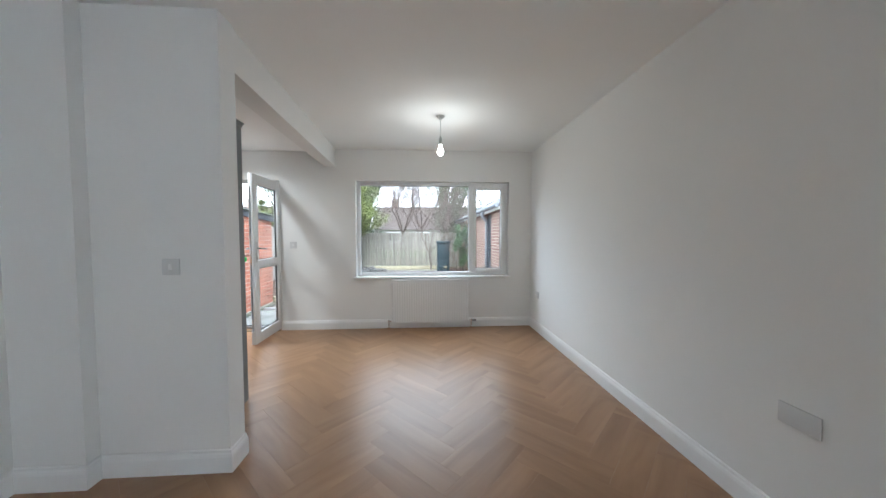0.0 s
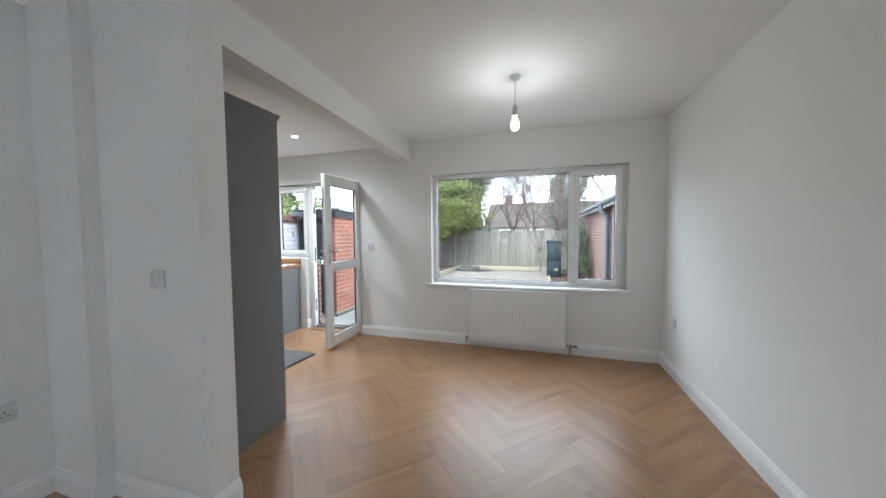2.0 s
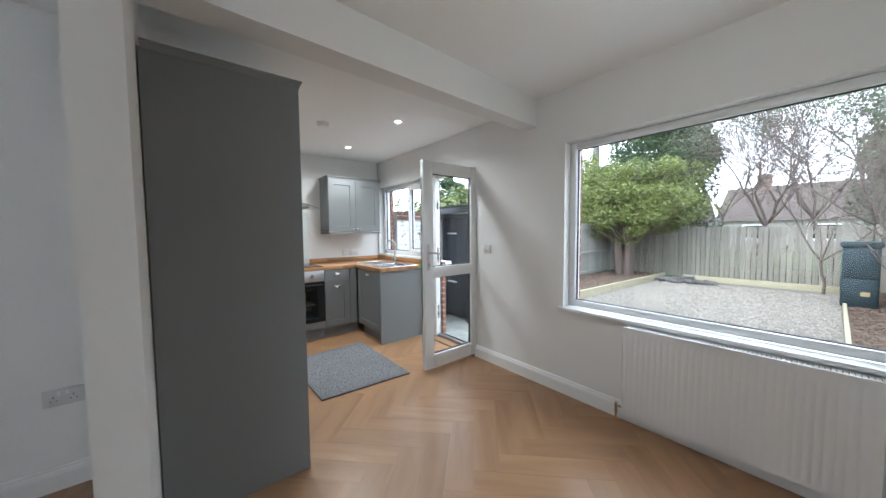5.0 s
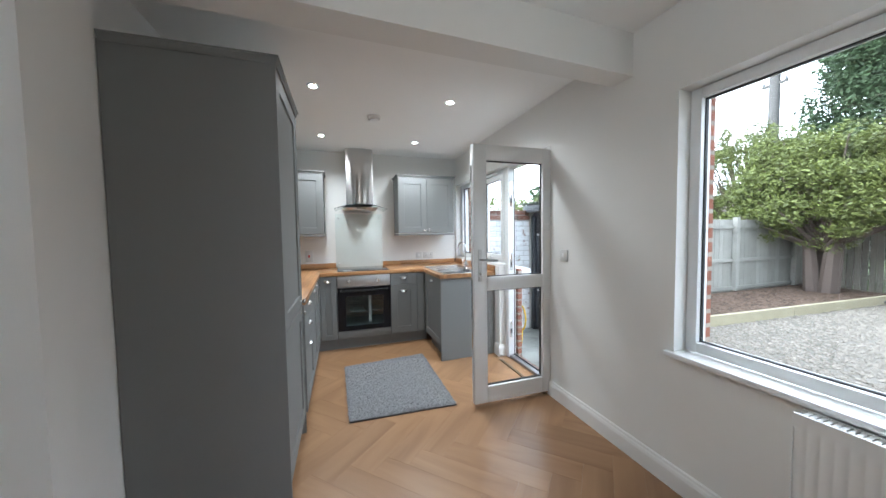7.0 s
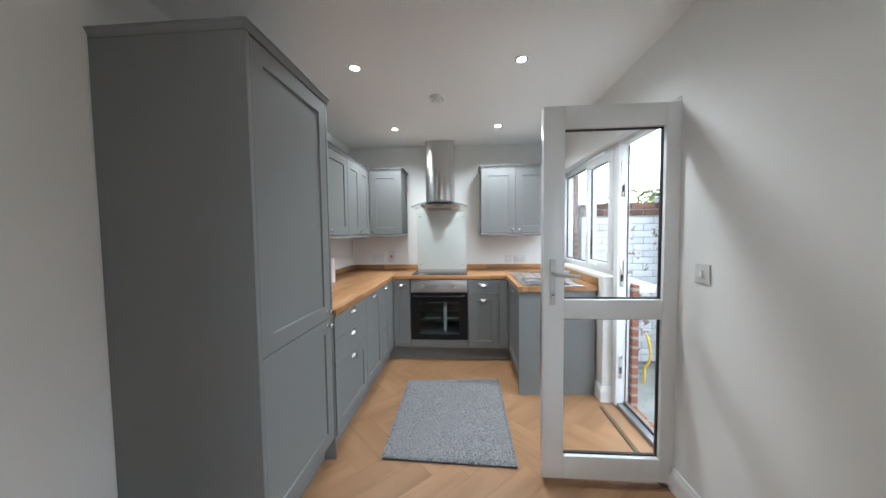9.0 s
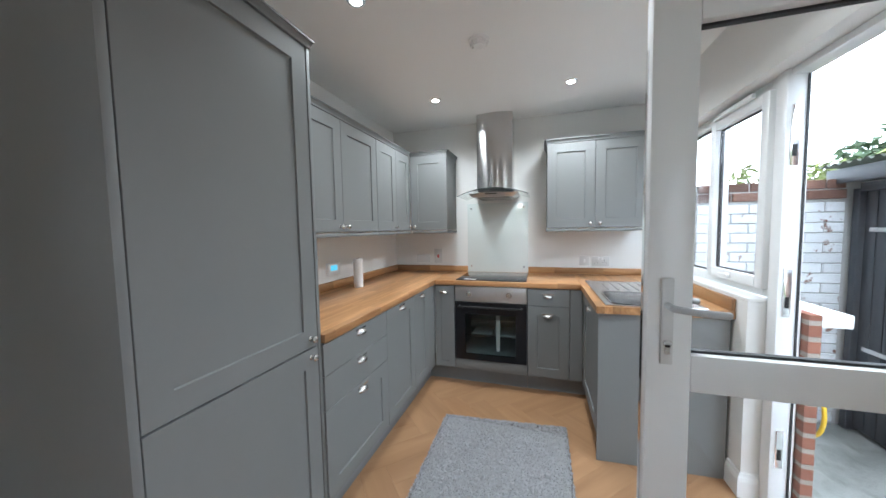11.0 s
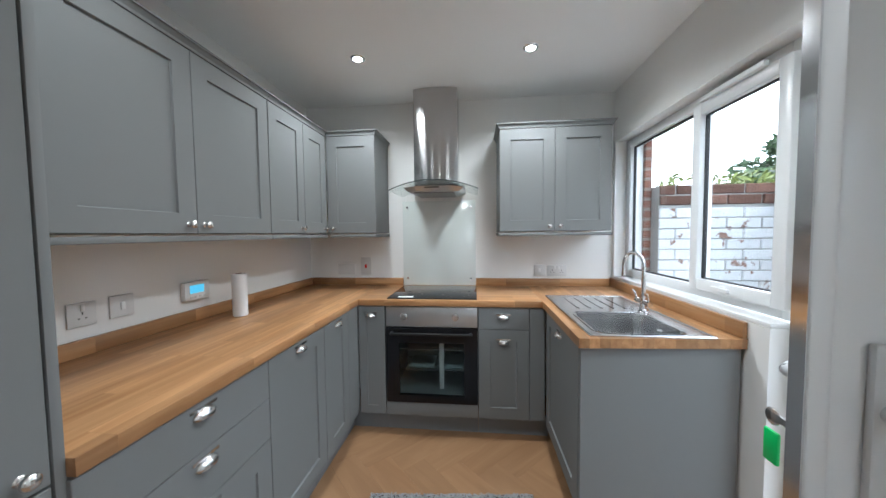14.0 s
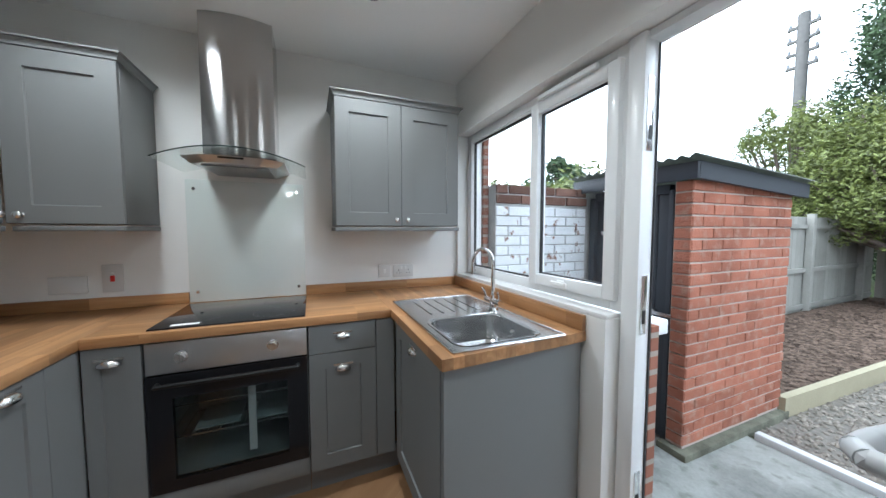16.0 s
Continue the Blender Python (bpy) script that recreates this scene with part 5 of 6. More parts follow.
boxes("door_post", [(-2.85, -2.819, SYF, SYF + 0.09, GZ, 1.58), (-3.49, -3.44, SYF, SYF + 0.09, GZ, 1.58), (-3.44, -2.85, SYF + 0.0, SYF + 0.09, 1.56, 1.62)], DARKPAINT, sh, "dark door post", bev=0.003)
boxes("door_bolt", [(-2.96, -2.80, SYF - 0.012, SYF - 0.001, 0.735, 0.760), (-2.94, -2.915, SYF - 0.011, SYF + 0.030, 0.725, 0.77)], NICKEL, sh, "steel door bolt", bev=0.002)
boxes("hinge_strap", [(-3.40, -3.15, SYF + 0.030, SYF + 0.036, z, z + 0.03) for z in (0.45, 1.28)], NICKEL, sh, "pale strap hinge")
boxes("fascia", [(-3.6, SXR + 0.06, SYF - 0.08, SYF - 0.055, 1.625, 1.728)], DARKPAINT, sh, "dark slate-blue fascia board", bev=0.003)
bm = bmesh.new()
fv = bx(bm, SXR + 0.036, SXR + 0.06, SYF - 0.054, SYB + 0.08, 1.625, 1.728)
for v in fv:
    v.co.z -= 0.048 * (v.co.y - SYF)
part("fascia", bm, DARKPAINT, sh, "dark slate-blue side fascia board")
bm = bmesh.new()
rows = []
for j in range(41):
    yy = SYF - 0.12 + j * (SYB + 0.2 - SYF + 0.04) / 40
    rows.append([])
    for i in range(64):
        xx = -3.62 + i * (SXR + 0.10 + 3.62) / 63
        rows[-1].append(bm.verts.new((xx, yy, 1.752 + 0.012 * math.sin(xx * 2 * math.pi / 0.076) - (yy - SYF) * 0.048)))
for r, s in zip(rows, rows[1:]):
    for k in range(63):
        bm.faces.new((r[k], r[k + 1], s[k + 1], s[k]))
bmesh.ops.solidify(bm, geom=bm.faces[:], thickness=0.007)
part("roof_sheet", bm, FELT, sh, "mossy corrugated roof sheet", smooth=True)

# flanking white wall
wwall = thing("boundary_wall", (0, 0, 0), "old brick boundary wall with flaking white paint and a bare brick top", "wall")
WX = -3.52
boxes("mortar_wall", [(WX - 0.12, WX - 0.006, 4.852, 8.0, GZ - 0.05, 1.66)], WHITEMORTAR, wwall, "white painted joints")
# neighbouring outbuilding on the right
ex = thing("outbuilding", (0, 0, 0), "single-storey red brick outbuilding with a tiled roof and grey gutter", "outbuilding")
EX = 2.22
boxes("wall", [(EX, EX + 0.22, 7.2, 8.45, GZ, 2.0), (EX, EX + 0.22, 9.25, 20.0, GZ, 2.0), (EX, 5.6, 20.0, 20.2, GZ, 2.0), (EX, EX + 0.22, 8.45, 9.25, 1.86, 2.0), (EX + 0.22, 5.6, 7.2, 7.42, GZ, 2.0)], BRICKFAR, ex, "red brickwork")
boxes("outbuilding_door", [(EX + 0.08, EX + 0.12, 8.45, 9.25, GZ, 1.86)], DARKPAINT, ex, "dark closed door")
bm = bmesh.new()
v = [bm.verts.new(p) for p in ((EX - 0.16, 7.0, 1.98), (EX - 0.16, 20.3, 1.98), (4.0, 20.3, 3.05), (4.0, 7.0, 3.05), (5.9, 20.3, 1.98), (5.9, 7.0, 1.98))]
bm.faces.new((v[0], v[1], v[2], v[3]))
bm.faces.new((v[3], v[2], v[4], v[5]))
bmesh.ops.recalc_face_normals(bm, faces=bm.faces)
bmesh.ops.solidify(bm, geom=bm.faces[:], thickness=0.06)
part("roof", bm, GREYTILE, ex, "grey tiled roof")
bm = bmesh.new()
v = [bm.verts.new(p) for p in ((EX + 0.01, 7.22, 2.0), (5.58, 7.22, 2.0), (4.0, 7.22, 2.95))]
bm.faces.new(v)
part("gable", bm, FARWALL, ex, "pale gable board")
boxes("fascia", [(EX - 0.13, EX - 0.10, 7.05, 20.2, 1.86, 1.99)], mat("pale_fascia_board", (0.65, 0.67, 0.68), 0.6), ex, "white fascia board")
bm = bmesh.new()
cyl(bm, (EX - 0.18, 7.05, 1.95), (EX - 0.18, 20.2, 1.95), 0.05, seg=12)
part("gutter", bm, GREYMETAL, ex, "grey gutter", smooth=True)
bm = bmesh.new()
tube(bm, [(EX - 0.18, 8.75, 1.93), (EX - 0.18, 8.75, 1.8), (EX - 0.06, 8.75, 1.66), (EX - 0.06, 8.75, GZ + 0.05)], 0.045, 12)
part("downpipe", bm, GREYMETAL, ex, "grey downpipe", smooth=True)
bm = bmesh.new()
cyl(bm, (3.1, 14.0, 2.3), (3.1, 14.0, 3.45), 0.11, seg=16)
cyl(bm, (3.1, 14.0, 3.45), (3.1, 14.0, 3.5), 0.15, seg=16)
cyl(bm, (3.1, 14.0, 3.6), (3.1, 14.0, 3.63), 0.19, seg=16)
part("flue", bm, mat("flue_metal", (0.42, 0.42, 0.42), 0.5, 0.3), ex, "pale metal flue with a cowl", smooth=True)

# storage box and plants by the right
bn = thing("garden_box", (1.20, 12.2, GZ), "narrow dark teal plastic garden storage cupboard", "storage box")
boxes("body", [(-0.23, 0.21, -0.3, 0.3, 0.0, 1.12)], TEAL, bn, bev=0.02)
boxes("lid", [(-0.26, 0.24, -0.33, 0.33, 1.121, 1.22)], TEAL, bn, "dark plastic lid", bev=0.02)
boxes("box_door", [(-0.20, 0.18, -0.315, -0.302, 0.06, 0.52), (-0.20, 0.18, -0.315, -0.302, 0.56, 1.06)], TEAL, bn, "moulded door panel", bev=0.006)
boxes("label_plate", [(0.0, 0.11, -0.322, -0.3155, 0.22, 0.30)], mat("ochre_label", (0.30, 0.24, 0.13), 0.6), bn, "small ochre label")

# houses beyond
def house(x0, x1, y0, y1, eave, ridge, wall, roof, label, zlow=-2.5):
    h = thing("house", (0, 0, 0), label, "house")
    boxes("wall", [(x0, x1, y0, y1, zlow, eave)], wall, h)
    bm = bmesh.new()
    ym = (y0 + y1) / 2
    v = [bm.verts.new(p) for p in ((x0 - 0.3, y0 - 0.4, eave), (x1 + 0.3, y0 - 0.4, eave), (x1 + 0.3, ym, ridge), (x0 - 0.3, ym, ridge), (x1 + 0.3, y1 + 0.4, eave), (x0 - 0.3, y1 + 0.4, eave))]
    for q in ((0, 1, 2, 3), (3, 2, 4, 5), (0, 3, 5), (1, 4, 2)):
        bm.faces.new([v[i] for i in q])
    bmesh.ops.recalc_face_normals(bm, faces=bm.faces)
    part("roof", bm, roof, h, "pitched tiled roof")
    boxes("chimney", [(x0 + 1.4, x0 + 2.2, ym - 0.4, ym + 0.4, ridge - 0.7, ridge + 0.9)], BRICKFAR, h, "brick chimney stack")
    for k in range(int((x1 - x0) // 3)):
        wx = x0 + 1.2 + k * 3
        wnd = boxes("window", frame_boxes(wx, wx + 1.4, eave - 1.3, eave - 0.25, 0.09, y0 - 0.05, y0 - 0.005), UPVC, h, "white framed window")
        boxes("window_pane", [(wx + 0.09, wx + 1.31, y0 - 0.03, y0 - 0.02, eave - 1.21, eave - 0.34)], BLACKGLASS, wnd, "dark glass pane")
    return h


house(-4.5, 6.5, 33, 41, 1.9, 4.6, FARWALL, ROOFTILE, "brown-tiled bungalow beyond the garden fence")
house(-22, -7, 36, 44, 1.8, 4.9, FARWALL, ROOFTILE, "distant bungalow with a brown roof")
house(9, 22, 30, 38, 2.4, 5.2, BRICKFAR, ROOFTILE, "distant brick house with a tiled roof")
boxes("backdrop", [(-200, 200, 150, 151, -6, 4.5)], mat("far_hedge", (0.09, 0.11, 0.10), 0.95, vary=0.3, scale=0.1), kind="structure")


# ---- trees ----
def quads(name, centres, dirs, size, material, parent, label, seed, aspect=0.5, droop=0.3):
    g = np.random.default_rng(seed)
    p = np.array(centres)
    n = len(p)
    a = g.normal(size=(n, 3)) * (1, 1, 0.5) - (0, 0, droop)
    a /= np.linalg.norm(a, axis=1)[:, None] + 1e-9
    b = np.cross(a, g.normal(size=(n, 3)))
    b /= np.linalg.norm(b, axis=1)[:, None] + 1e-9
    k = size * (0.6 + 0.8 * g.random((n, 1)))
    a, b = a * k, b * k * aspect
    v = np.stack([p - a, p + b - a * 0.1, p + a, p - b - a * 0.1], axis=1).reshape(-1, 3)
    me = bpy.data.meshes.new(name)
    me.from_pydata(v.tolist(), [], np.arange(4 * n).reshape(-1, 4).tolist())
    me.materials.append(material)
    ob = tagged(new(name, me), label=label)
    ob.parent = parent
    return ob


def limb_mesh(name, segs, material, parent, label, sides=5):
    """Tapered limbs from rows of (p, q, r0, r1)."""
    v, f = [], []
    for p, q, r0, r1 in segs:
        d = (q - p)
        n = d / (np.linalg.norm(d) + 1e-9)
        u_ = np.cross(n, [0.3, 0.5, 0.81])
        u_ /= np.linalg.norm(u_) + 1e-9
        w = np.cross(n, u_)
        i = len(v)
        sd = sides if r0 > 0.015 else 3
        for c, r in ((p, r0), (q, r1)):
            for k in range(sd):
                a = k * math.tau / sd
                v.append(tuple(map(float, c + r * (math.cos(a) * u_ + math.sin(a) * w))))
        for k in range(sd):
            j = (k + 1) % sd
            f.append((i + k, i + j, i + sd + j, i + sd + k))
    me = bpy.data.meshes.new(name)
    me.from_pydata(v, [], f)
    me.materials.append(material)
    ob = tagged(new(name, me), label=label)
    ob.parent = parent
    return ob


def grow(g, p, d, length, r, depth, out, spread=0.55, kids=3, up=0.12):
    n = 3
    for k in range(n):
        d = d + g.normal(size=3) * 0.16 + np.array([0, 0, up])
        d /= np.linalg.norm(d)
        q = p + d * length / n
        out.append((p, q, r * (1 - 0.25 * k / n), r * (1 - 0.25 * (k + 1) / n)))
        p = q
        if depth > 0 and k:
            for _ in range(1):
                e = d + g.normal(size=3) * spread
                grow(g, p, e / np.linalg.norm(e), length * (0.6 + 0.3 * g.random()), r * 0.45, depth - 1, out, spread, kids, up)
    if depth > 0:
        for _ in range(kids - 1):
            e = d + g.normal(size=3) * spread
            grow(g, p, e / np.linalg.norm(e), length * (0.65 + 0.3 * g.random()), r * 0.55, depth - 1, out, spread, kids, up)


def bare_tree(x, y, h, r, depth, seed, label, ivy=0, zb=GZ, trunk_h=0.3, spread=0.55):
    t = thing("bare_tree", (x, y, zb), label, "tree")
    g = np.random.default_rng(seed)
    segs = []
    grow(g, np.array([0.0, 0, 0]), np.array([0.0, 0, 1.0]), h * trunk_h, r, 0, segs, spread)
    top = segs[-1][1]
    part_segs = list(segs)
    limb_mesh("trunk", part_segs, TWIG, t, "tapered grey-brown trunk", 8)
    tw = []
    for k in range(4):
        e = np.array([math.cos(k * 1.7 + seed), math.sin(k * 1.7 + seed), 1.3])
        grow(g, top, e / np.linalg.norm(e), h * 0.32, r * 0.6, depth, tw, spread)
    limb_mesh("crown", tw, TWIG, t, "leafless spreading branches")
    if ivy:
        pts = [s[0] + (s[1] - s[0]) * g.random() + g.normal(size=3) * 0.16 for s in (segs + tw[: len(tw) // 3]) for _ in range(ivy)]
        quads("ivy", pts, pts, 0.04, IVY, t, "ivy growing over the branches", seed)
    return t


def leaf_tree(name, x, y, base, top, rx, ry, n, size, material, seed, label, clumps=40, trunk=True, conical=False, trunk_r=0.09):
    t = thing(name, (x, y, GZ), label, "tree")
    g = np.random.default_rng(seed)
    pts = []
    cz, rz = (base + top) / 2 - GZ, (top - base) / 2
    segs = []
    for k in range(clumps):
        if conical:
            hh = g.random() ** 0.8
            rad = (1 - hh) ** 0.5 * 0.95 + 0.05
            a = g.random() * math.tau
            rr = rad * (0.5 + 0.5 * g.random())
            c = np.array([rx * rr * math.cos(a), ry * rr * math.sin(a), base - GZ + (top - base) * hh])
            cs = np.array([0.30 * rx * (0.4 + rad), 0.30 * ry * (0.4 + rad), 0.16 * rz + 0.1])
            root = np.array([0, 0, c[2] + 0.15])
        else:
            d = g.normal(size=3)
            d /= np.linalg.norm(d)
            rr = 0.45 + 0.55 * g.random()
            c = np.array([rx * d[0] * rr, ry * d[1] * rr, cz + rz * d[2] * rr])
            cs = np.array([rx, ry, rz]) * (0.16 + 0.14 * g.random())
            root = np.array([0, 0, base - GZ - 0.2])
        segs.append((root, c, trunk_r * 0.35, 0.012))
        m = n // clumps
        q = g.normal(size=(m, 3))
        q /= np.linalg.norm(q, axis=1)[:, None] + 1e-9
        pts += list(c + q * cs * (0.55 + 0.5 * g.random((m, 1))))
    quads("crown", pts, pts, size, material, t, "dense uneven foliage", seed, aspect=0.32)
    if trunk:
        for k in range(4 if not conical else 1):
            a = k * 1.9
            segs.append((np.array([0.12 * math.cos(a), 0.12 * math.sin(a), -0.05]), np.array([0.25 * math.cos(a) * (not conical), 0.25 * math.sin(a) * (not conical), base - GZ + (0.4 if not conical else (top - base) * 0.8)]), trunk_r, trunk_r * 0.5))
    limb_mesh("trunk", segs, TWIG, t, "dark stems and limbs", 7)
    return t


leaf_tree("yellow_green_shrub", -3.3, 13.0, 1.05, 3.5, 2.0, 1.25, 76000, 0.042, BUSHLEAF, 11, "large spreading yellow-green shrub in front of the fence", clumps=150, trunk_r=0.15)
leaf_tree("yellow_green_shrub", -5.1, 13.7, 1.3, 4.15, 1.2, 1.0, 24000, 0.042, BUSHLEAF, 17, "second yellow-green shrub rising beyond the side fence", clumps=60)
leaf_tree("tall_conifer", -3.95, 18.2, -0.1, 9.4, 2.3, 2.2, 90000, 0.075, CONIFER, 12, "tall dark green conifer behind the side fence", clumps=160, conical=True, trunk_r=0.25)
leaf_tree("hedge_tree", -3.9, 15.9, 0.9, 4.1, 1.7, 1.3, 16000, 0.06, CONIFER, 13, "dark evergreen behind the yellow shrub", clumps=50)
leaf_tree("climbing_shrub", 1.9, 11.4, 0.1, 1.8, 0.32, 1.3, 3600, 0.05, IVY, 14, "straggly green climber against the outbuilding", clumps=22, trunk_r=0.02)
leaf_tree("neighbour_hedge", -6.5, 9.5, 0.6, 2.7, 1.3, 3.0, 9000, 0.07, BUSHLEAF, 15, "green hedge beyond the white boundary wall", clumps=60)
leaf_tree("pine_tree", -9.5, 11.0, 1.0, 3.4, 1.4, 1.4, 5000, 0.12, CONIFER, 16, "distant dark pine beyond the boundary wall", clumps=40, conical=True)
bare_tree(-1.0, 18.0, 4.6, 0.09, 5, 21, "bare knobbly tree with upright shoots behind the fence", trunk_h=0.35, spread=0.5)
bare_tree(0.9, 20.0, 6.6, 0.075, 5, 22, "bare tree with fine twigs behind the fence")
bare_tree(1.75, 15.6, 5.4, 0.06, 4, 23, "ivy-clad bare tree behind the storage cupboard", ivy=3)
bare_tree(3.2, 19.0, 7.2, 0.06, 5, 24, "tall bare tree with spreading twigs")
bare_tree(0.75, 13.3, 3.4, 0.028, 5, 25, "bare reddish shrub arching over the storage cupboard", trunk_h=0.22, spread=0.8)
leaf_tree("ivy_clad_tree", 1.95, 16.6, 0.3, 4.9, 0.8, 0.7, 22000, 0.05, IVY, 31, "dark ivy-covered tree beyond the corner of the fence", clumps=70)
bare_tree(-0.2, 16.0, 5.0, 0.035, 5, 32, "slender bare tree with hazy fine twigs", trunk_h=0.3, spread=0.7)
bare_tree(1.72, 11.9, 2.9, 0.022, 5, 41, "leggy bare shrub crowding the storage cupboard", trunk_h=0.15, spread=0.75)
bare_tree(1.5, 14.8, 4.2, 0.03, 5, 42, "bare reddish shrub behind the fence", trunk_h=0.3, spread=0.7)
bare_tree(4.3, 17.0, 6.2, 0.06, 5, 43, "bare tree with ivied fine twigs beyond the outbuilding", ivy=1)
bare_tree(-3.0, 26.0, 7.5, 0.07, 5, 26, "distant bare tree with fine twigs")

# utility pole
pl = thing("utility_pole", (-6.47, 17.63, GZ), "tall wooden utility pole with insulators and wires", "utility pole")
bm = bmesh.new()
cyl(bm, (0, 0, 0), (0, 0, 8.1), 0.17, 0.14, 12)
part("pole", bm, POLEWOOD, pl, "brown timber pole", smooth=True)
boxes("crossarm", [(-0.35, 0.35, -0.05, 0.05, z, z + 0.08) for z in (6.5, 6.9, 7.3, 7.7)], POLEWOOD, pl, "short crossarm")
for z in (6.58, 6.98, 7.38, 7.78):
    bm = bmesh.new()
    for s in (-0.3, 0.3):
        cyl(bm, (s, 0, z), (s, 0, z + 0.12), 0.05, 0.03, 8)
    part("insulator", bm, GREYMETAL, pl, "grey insulators")
bm = bmesh.new()
for k, (z, tgt) in enumerate(((7.6, (30, 10, 9.0)), (7.2, (12, -14, 7.5)))):
    pts = [Vector((0, 0, z)).lerp(Vector(tgt), s / 12) - Vector((0, 0, 0.9 * math.sin(math.pi * s / 12))) for s in range(13)]
    for a, b in zip(pts, pts[1:]):
        cyl(bm, a, b, 0.012, seg=5)
part("wire", bm, BLACK, pl, "black overhead wires")

# yellow hose
hs = thing("garden_hose", (-2.95, 5.25, GZ), "short yellow hose hanging by the outside wall", "hose")
bm = bmesh.new()
pts = [(0.0 + 0.10 * math.cos(a), 0.0, 0.35 + 0.16 * math.sin(a)) for a in [radians(d) for d in range(-80, 81, 16)]]
tube(bm, [(0.0, 0.0, 0.012), (0.01, 0, 0.1)] + pts, 0.011, 8)
part("hose", bm, YELLOW, hs, smooth=True)

# ---- small pieces: bricks, then planks ----
def brick_mesh(l, d, h, material, seed):
    bm = bmesh.new()
    bx(bm, -l / 2, l / 2, -d / 2, d / 2, -h / 2, h / 2)
    g = random.Random(seed)
    for v in bm.verts:
        v.co += Vector([(g.random() - 0.5) * 0.004 for _ in range(3)])
    bmesh.ops.bevel(bm, geom=bm.edges[:], offset=0.004, segments=1, affect="EDGES")
    me = bpy.data.meshes.new("brick")
    bm.to_mesh(me)
    bm.free()
    me.materials.append(material)
    return me


def courses(parent, u0, u1, z0, z1, place, full, half, g, jitter=0.002):
    z, row = z0 + 0.0375, 0
    while z < z1 - 0.02:
        u_ = u0 + (0.0 if row % 2 == 0 else 0.1125)
        if row % 2:
            ob = new("brick", half)
            ob.parent = parent
            ob.matrix_basis = place(u0 + 0.051, z, g)
        while u_ + 0.215 < u1 + 0.02:
            ob = new("brick", full)
            ob.parent = parent
            ob.matrix_basis = place(u_ + 0.1075, z, g)
            u_ += 0.225
        if u1 - u_ > 0.085:
            ob = new("brick", half)
            ob.parent = parent
            ob.matrix_basis = place(u_ + 0.051, z, g)
        z += 0.075
        row += 1


g = random.Random(9)
fullR, halfR = brick_mesh(0.215, 0.03, 0.064, BRICK, 1), brick_mesh(0.1, 0.03, 0.064, BRICK, 2)
courses(sh, SYF, SYB, GZ + 0.06, SHT, lambda u_, z, g: pose(SXR - 0.012 + (g.random() - 0.5) * 0.005, u_, z, 0, 0, 90), fullR, halfR, g)
hd2 = brick_mesh(0.100, 0.03, 0.064, BRICK, 3)
z = GZ + 0.06 + 0.0375
while z < SHT - 0.02:
    ob = new("brick", hd2)
    ob.parent = sh
    ob.matrix_basis = pose(SXR - 0.052, SYF + 0.008 + (g.random() - 0.5) * 0.004, z)
    z += 0.075
fullW, halfW = brick_mesh(0.217, 0.03, 0.067, WHITEBRICK, 4), brick_mesh(0.104, 0.03, 0.067, WHITEBRICK, 5)
courses(wwall, 4.855, 5.76, GZ, 1.52, lambda u_, z, g: pose(WX - 0.012 + (g.random() - 0.5) * 0.004, u_, z, 0, 0, 90), fullW, halfW, g)
BRICKCAP = mat("dirty_brown_brick", (0.15, 0.085, 0.065), 0.9, vary=0.35, scale=12, bump=0.6, rand=0.4)
fullT, halfT = brick_mesh(0.215, 0.05, 0.064, BRICKCAP, 6), brick_mesh(0.1, 0.05, 0.064, BRICKCAP, 7)
courses(wwall, 4.855, 5.76, 1.515, 1.68, lambda u_, z, g: pose(WX - 0.018 + (g.random() - 0.5) * 0.02, u_, z, 0, 0, 90), fullT, halfT, g)

PL, PW = 0.60, 0.15
bm = bmesh.new()
bx(bm, -PL / 2 + 0.0002, PL / 2 - 0.0002, -PW / 2 + 0.0002, PW / 2 - 0.0002, -0.006, 0)
bmesh.ops.bevel(bm, geom=[e for e in bm.edges if all(v.co.z > -0.001 for v in e.verts)], offset=0.0003, segments=1, affect="EDGES")
plank_me = bpy.data.meshes.new("plank")
bm.to_mesh(plank_me)
bm.free()
plank_me.materials.append(FLOORWOOD)
floor = tagged(new("floor"), kind="structure")
rest = bmesh.new()
AREAS = [(KX - 0.1, RX + 0.1, FY - 0.1, 4.679)]
C45 = math.sqrt(0.5)
count = 0
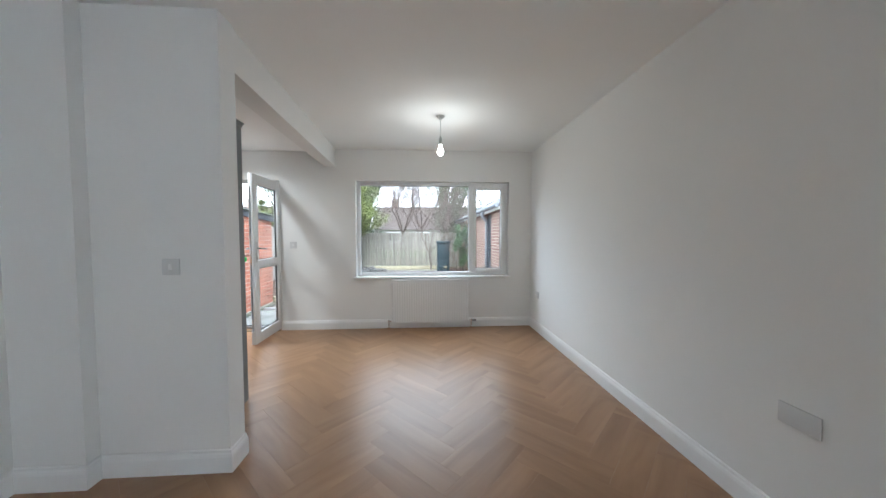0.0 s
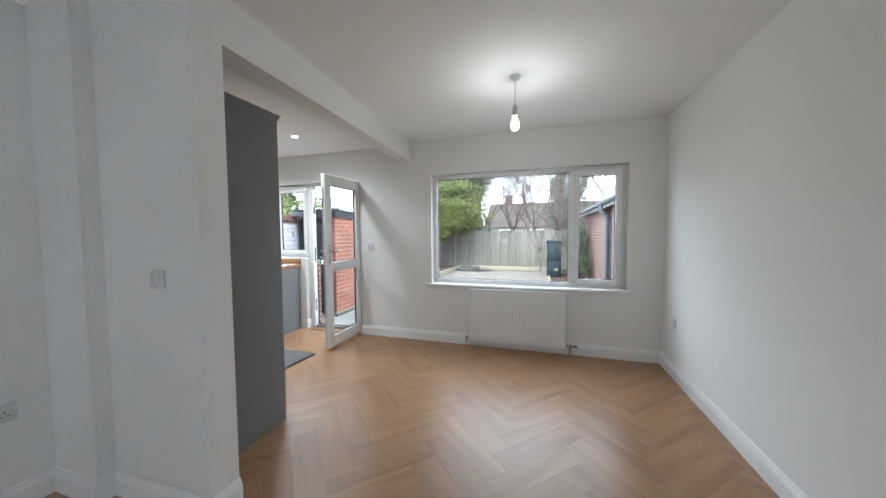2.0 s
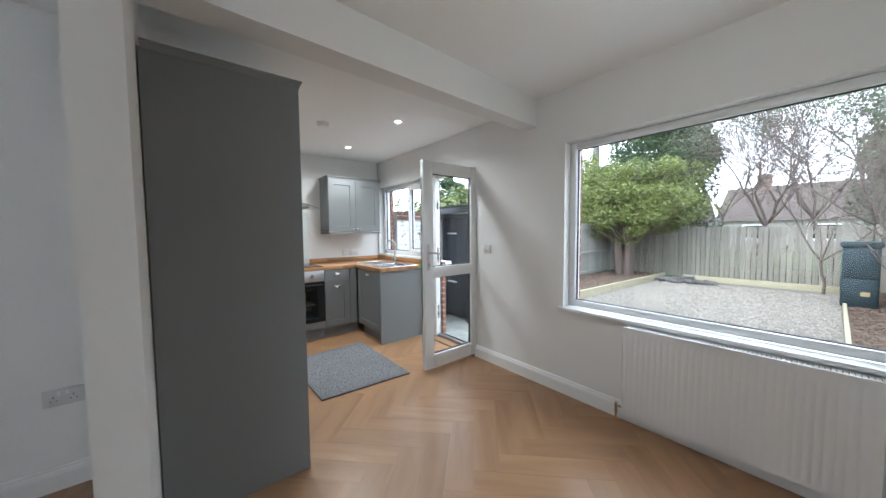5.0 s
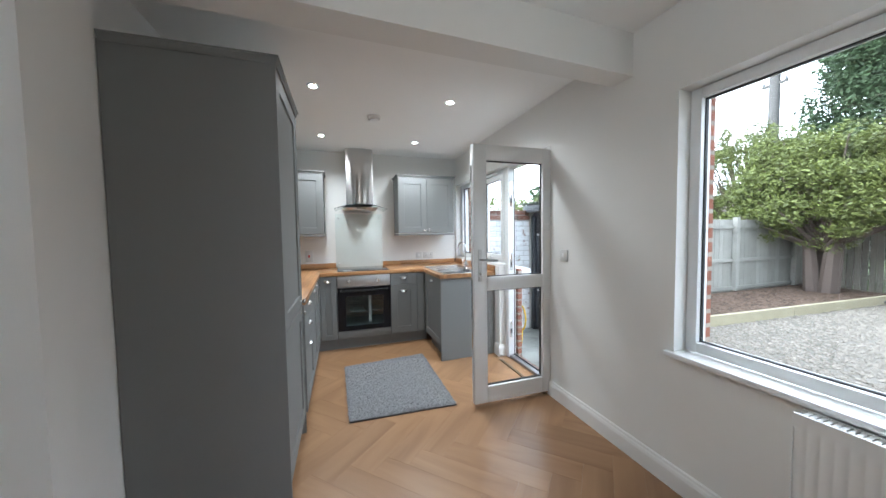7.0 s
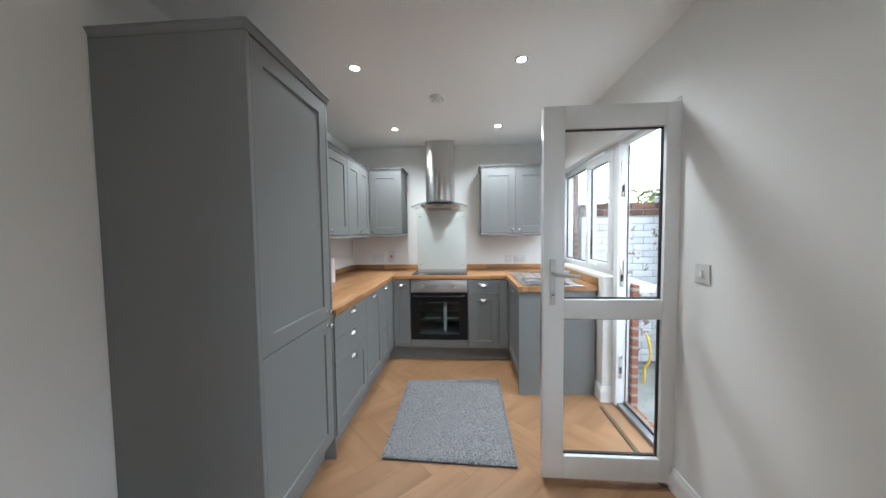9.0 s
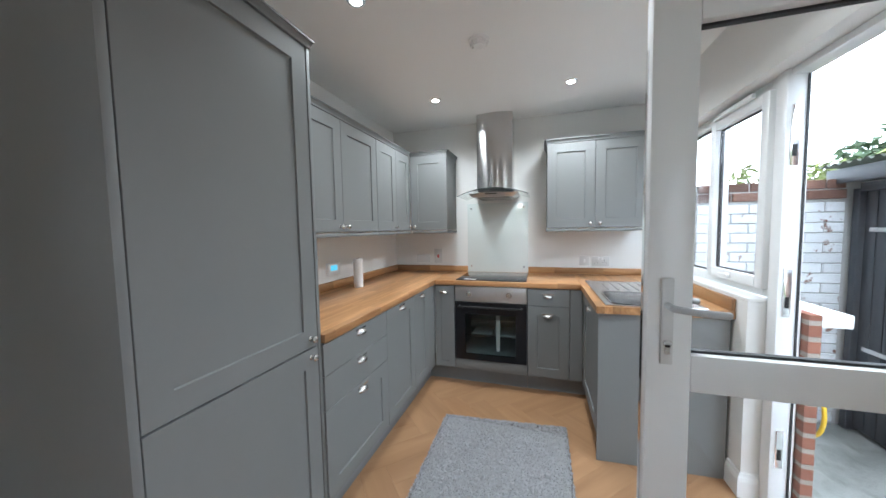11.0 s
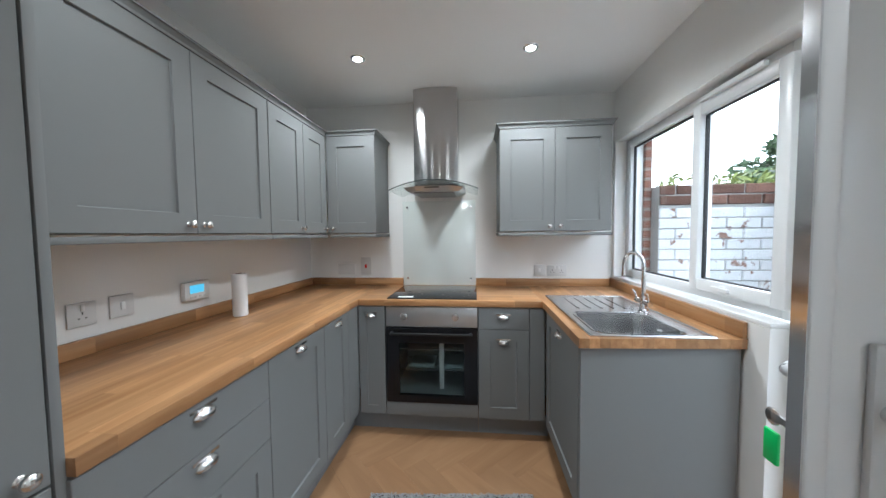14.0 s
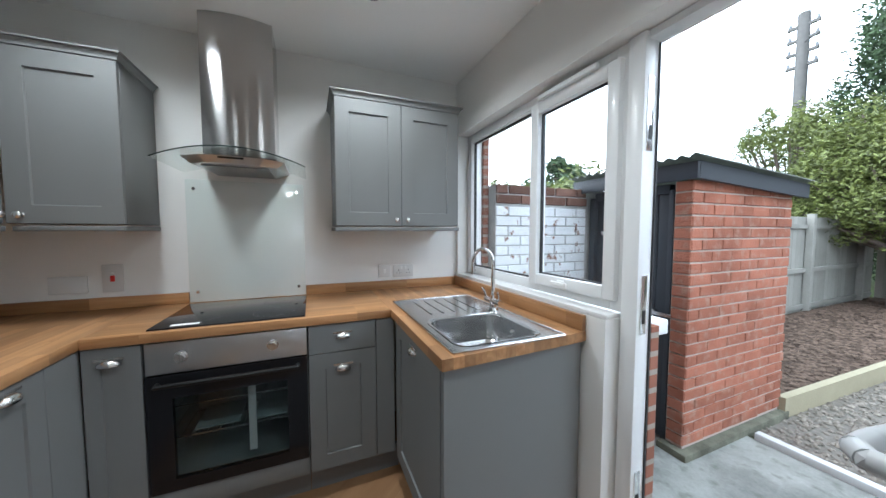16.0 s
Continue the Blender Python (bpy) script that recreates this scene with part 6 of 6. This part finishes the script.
for i in range(-60, 61):
    for j in range(-14, 15):
        for kind in (0, 1):
            # herringbone: each pair steps by the plank's width along both axes
            ox, oy = i * PW + j * (2 * PL) * 0.5 * 2 * 0.5, i * PW - j * PL
            ox = i * PW + j * PL
            if kind == 0:
                cx, cy, ang = ox + PL / 2, oy + PW / 2, 0
            else:
                cx, cy, ang = ox + PW / 2 , oy + PW + PL / 2, 90
            wx, wy = (cx - cy) * C45 + 0.62, (cx + cy) * C45 + 1.0
            if not (KX - 0.4 < wx < RX + 0.4 and FY - 0.4 < wy < 4.68 + 0.4):
                continue
            m = pose(wx, wy, 0, 0, 0, 45 + ang)
            corner = [m @ Vector((a * PL / 2, b * PW / 2, 0)) for a, b in ((-1, -1), (1, -1), (1, 1), (-1, 1))]
            quad = [(c.x, c.y) for c in corner]
            for a in AREAS:
                inside = all(a[0] < x < a[1] and a[2] < y < a[3] for x, y in quad)
                if inside:
                    if wy > 1.35 or (wy > 0.6 and wx > -0.3):
                        ob = new("plank", plank_me)
                        ob.parent = floor
                        ob.matrix_basis = m
                        count += 1
                        break
                poly = clip_rect(quad, *a)
                if len(poly) < 3:
                    continue
                inv = m.inverted()
                loc = [inv @ Vector((x, y, 0)) for x, y in poly]
                if wy > 1.35 or (wy > 0.6 and wx > -0.3):
                    e = bmesh.new()
                    e.faces.new([e.verts.new(c) for c in loc])
                    bmesh.ops.recalc_face_normals(e, faces=e.faces)
                    if e.faces[:][0].normal.z < 0:
                        bmesh.ops.reverse_faces(e, faces=e.faces[:])
                    r = bmesh.ops.extrude_face_region(e, geom=e.faces[:])
                    bmesh.ops.translate(e, vec=(0, 0, -0.006), verts=[v for v in r["geom"] if isinstance(v, bmesh.types.BMVert)])
                    bmesh.ops.recalc_face_normals(e, faces=e.faces)
                    ob = part("plank", e, FLOORWOOD, floor)
                    ob.matrix_basis = m
                else:
                    rest.faces.new([rest.verts.new((x, y, 0)) for x, y in poly])
                if inside:
                    break
bmesh.ops.recalc_face_normals(rest, faces=rest.faces)
part("plank_field", rest, FLOORWOOD, floor, kind="stuff")
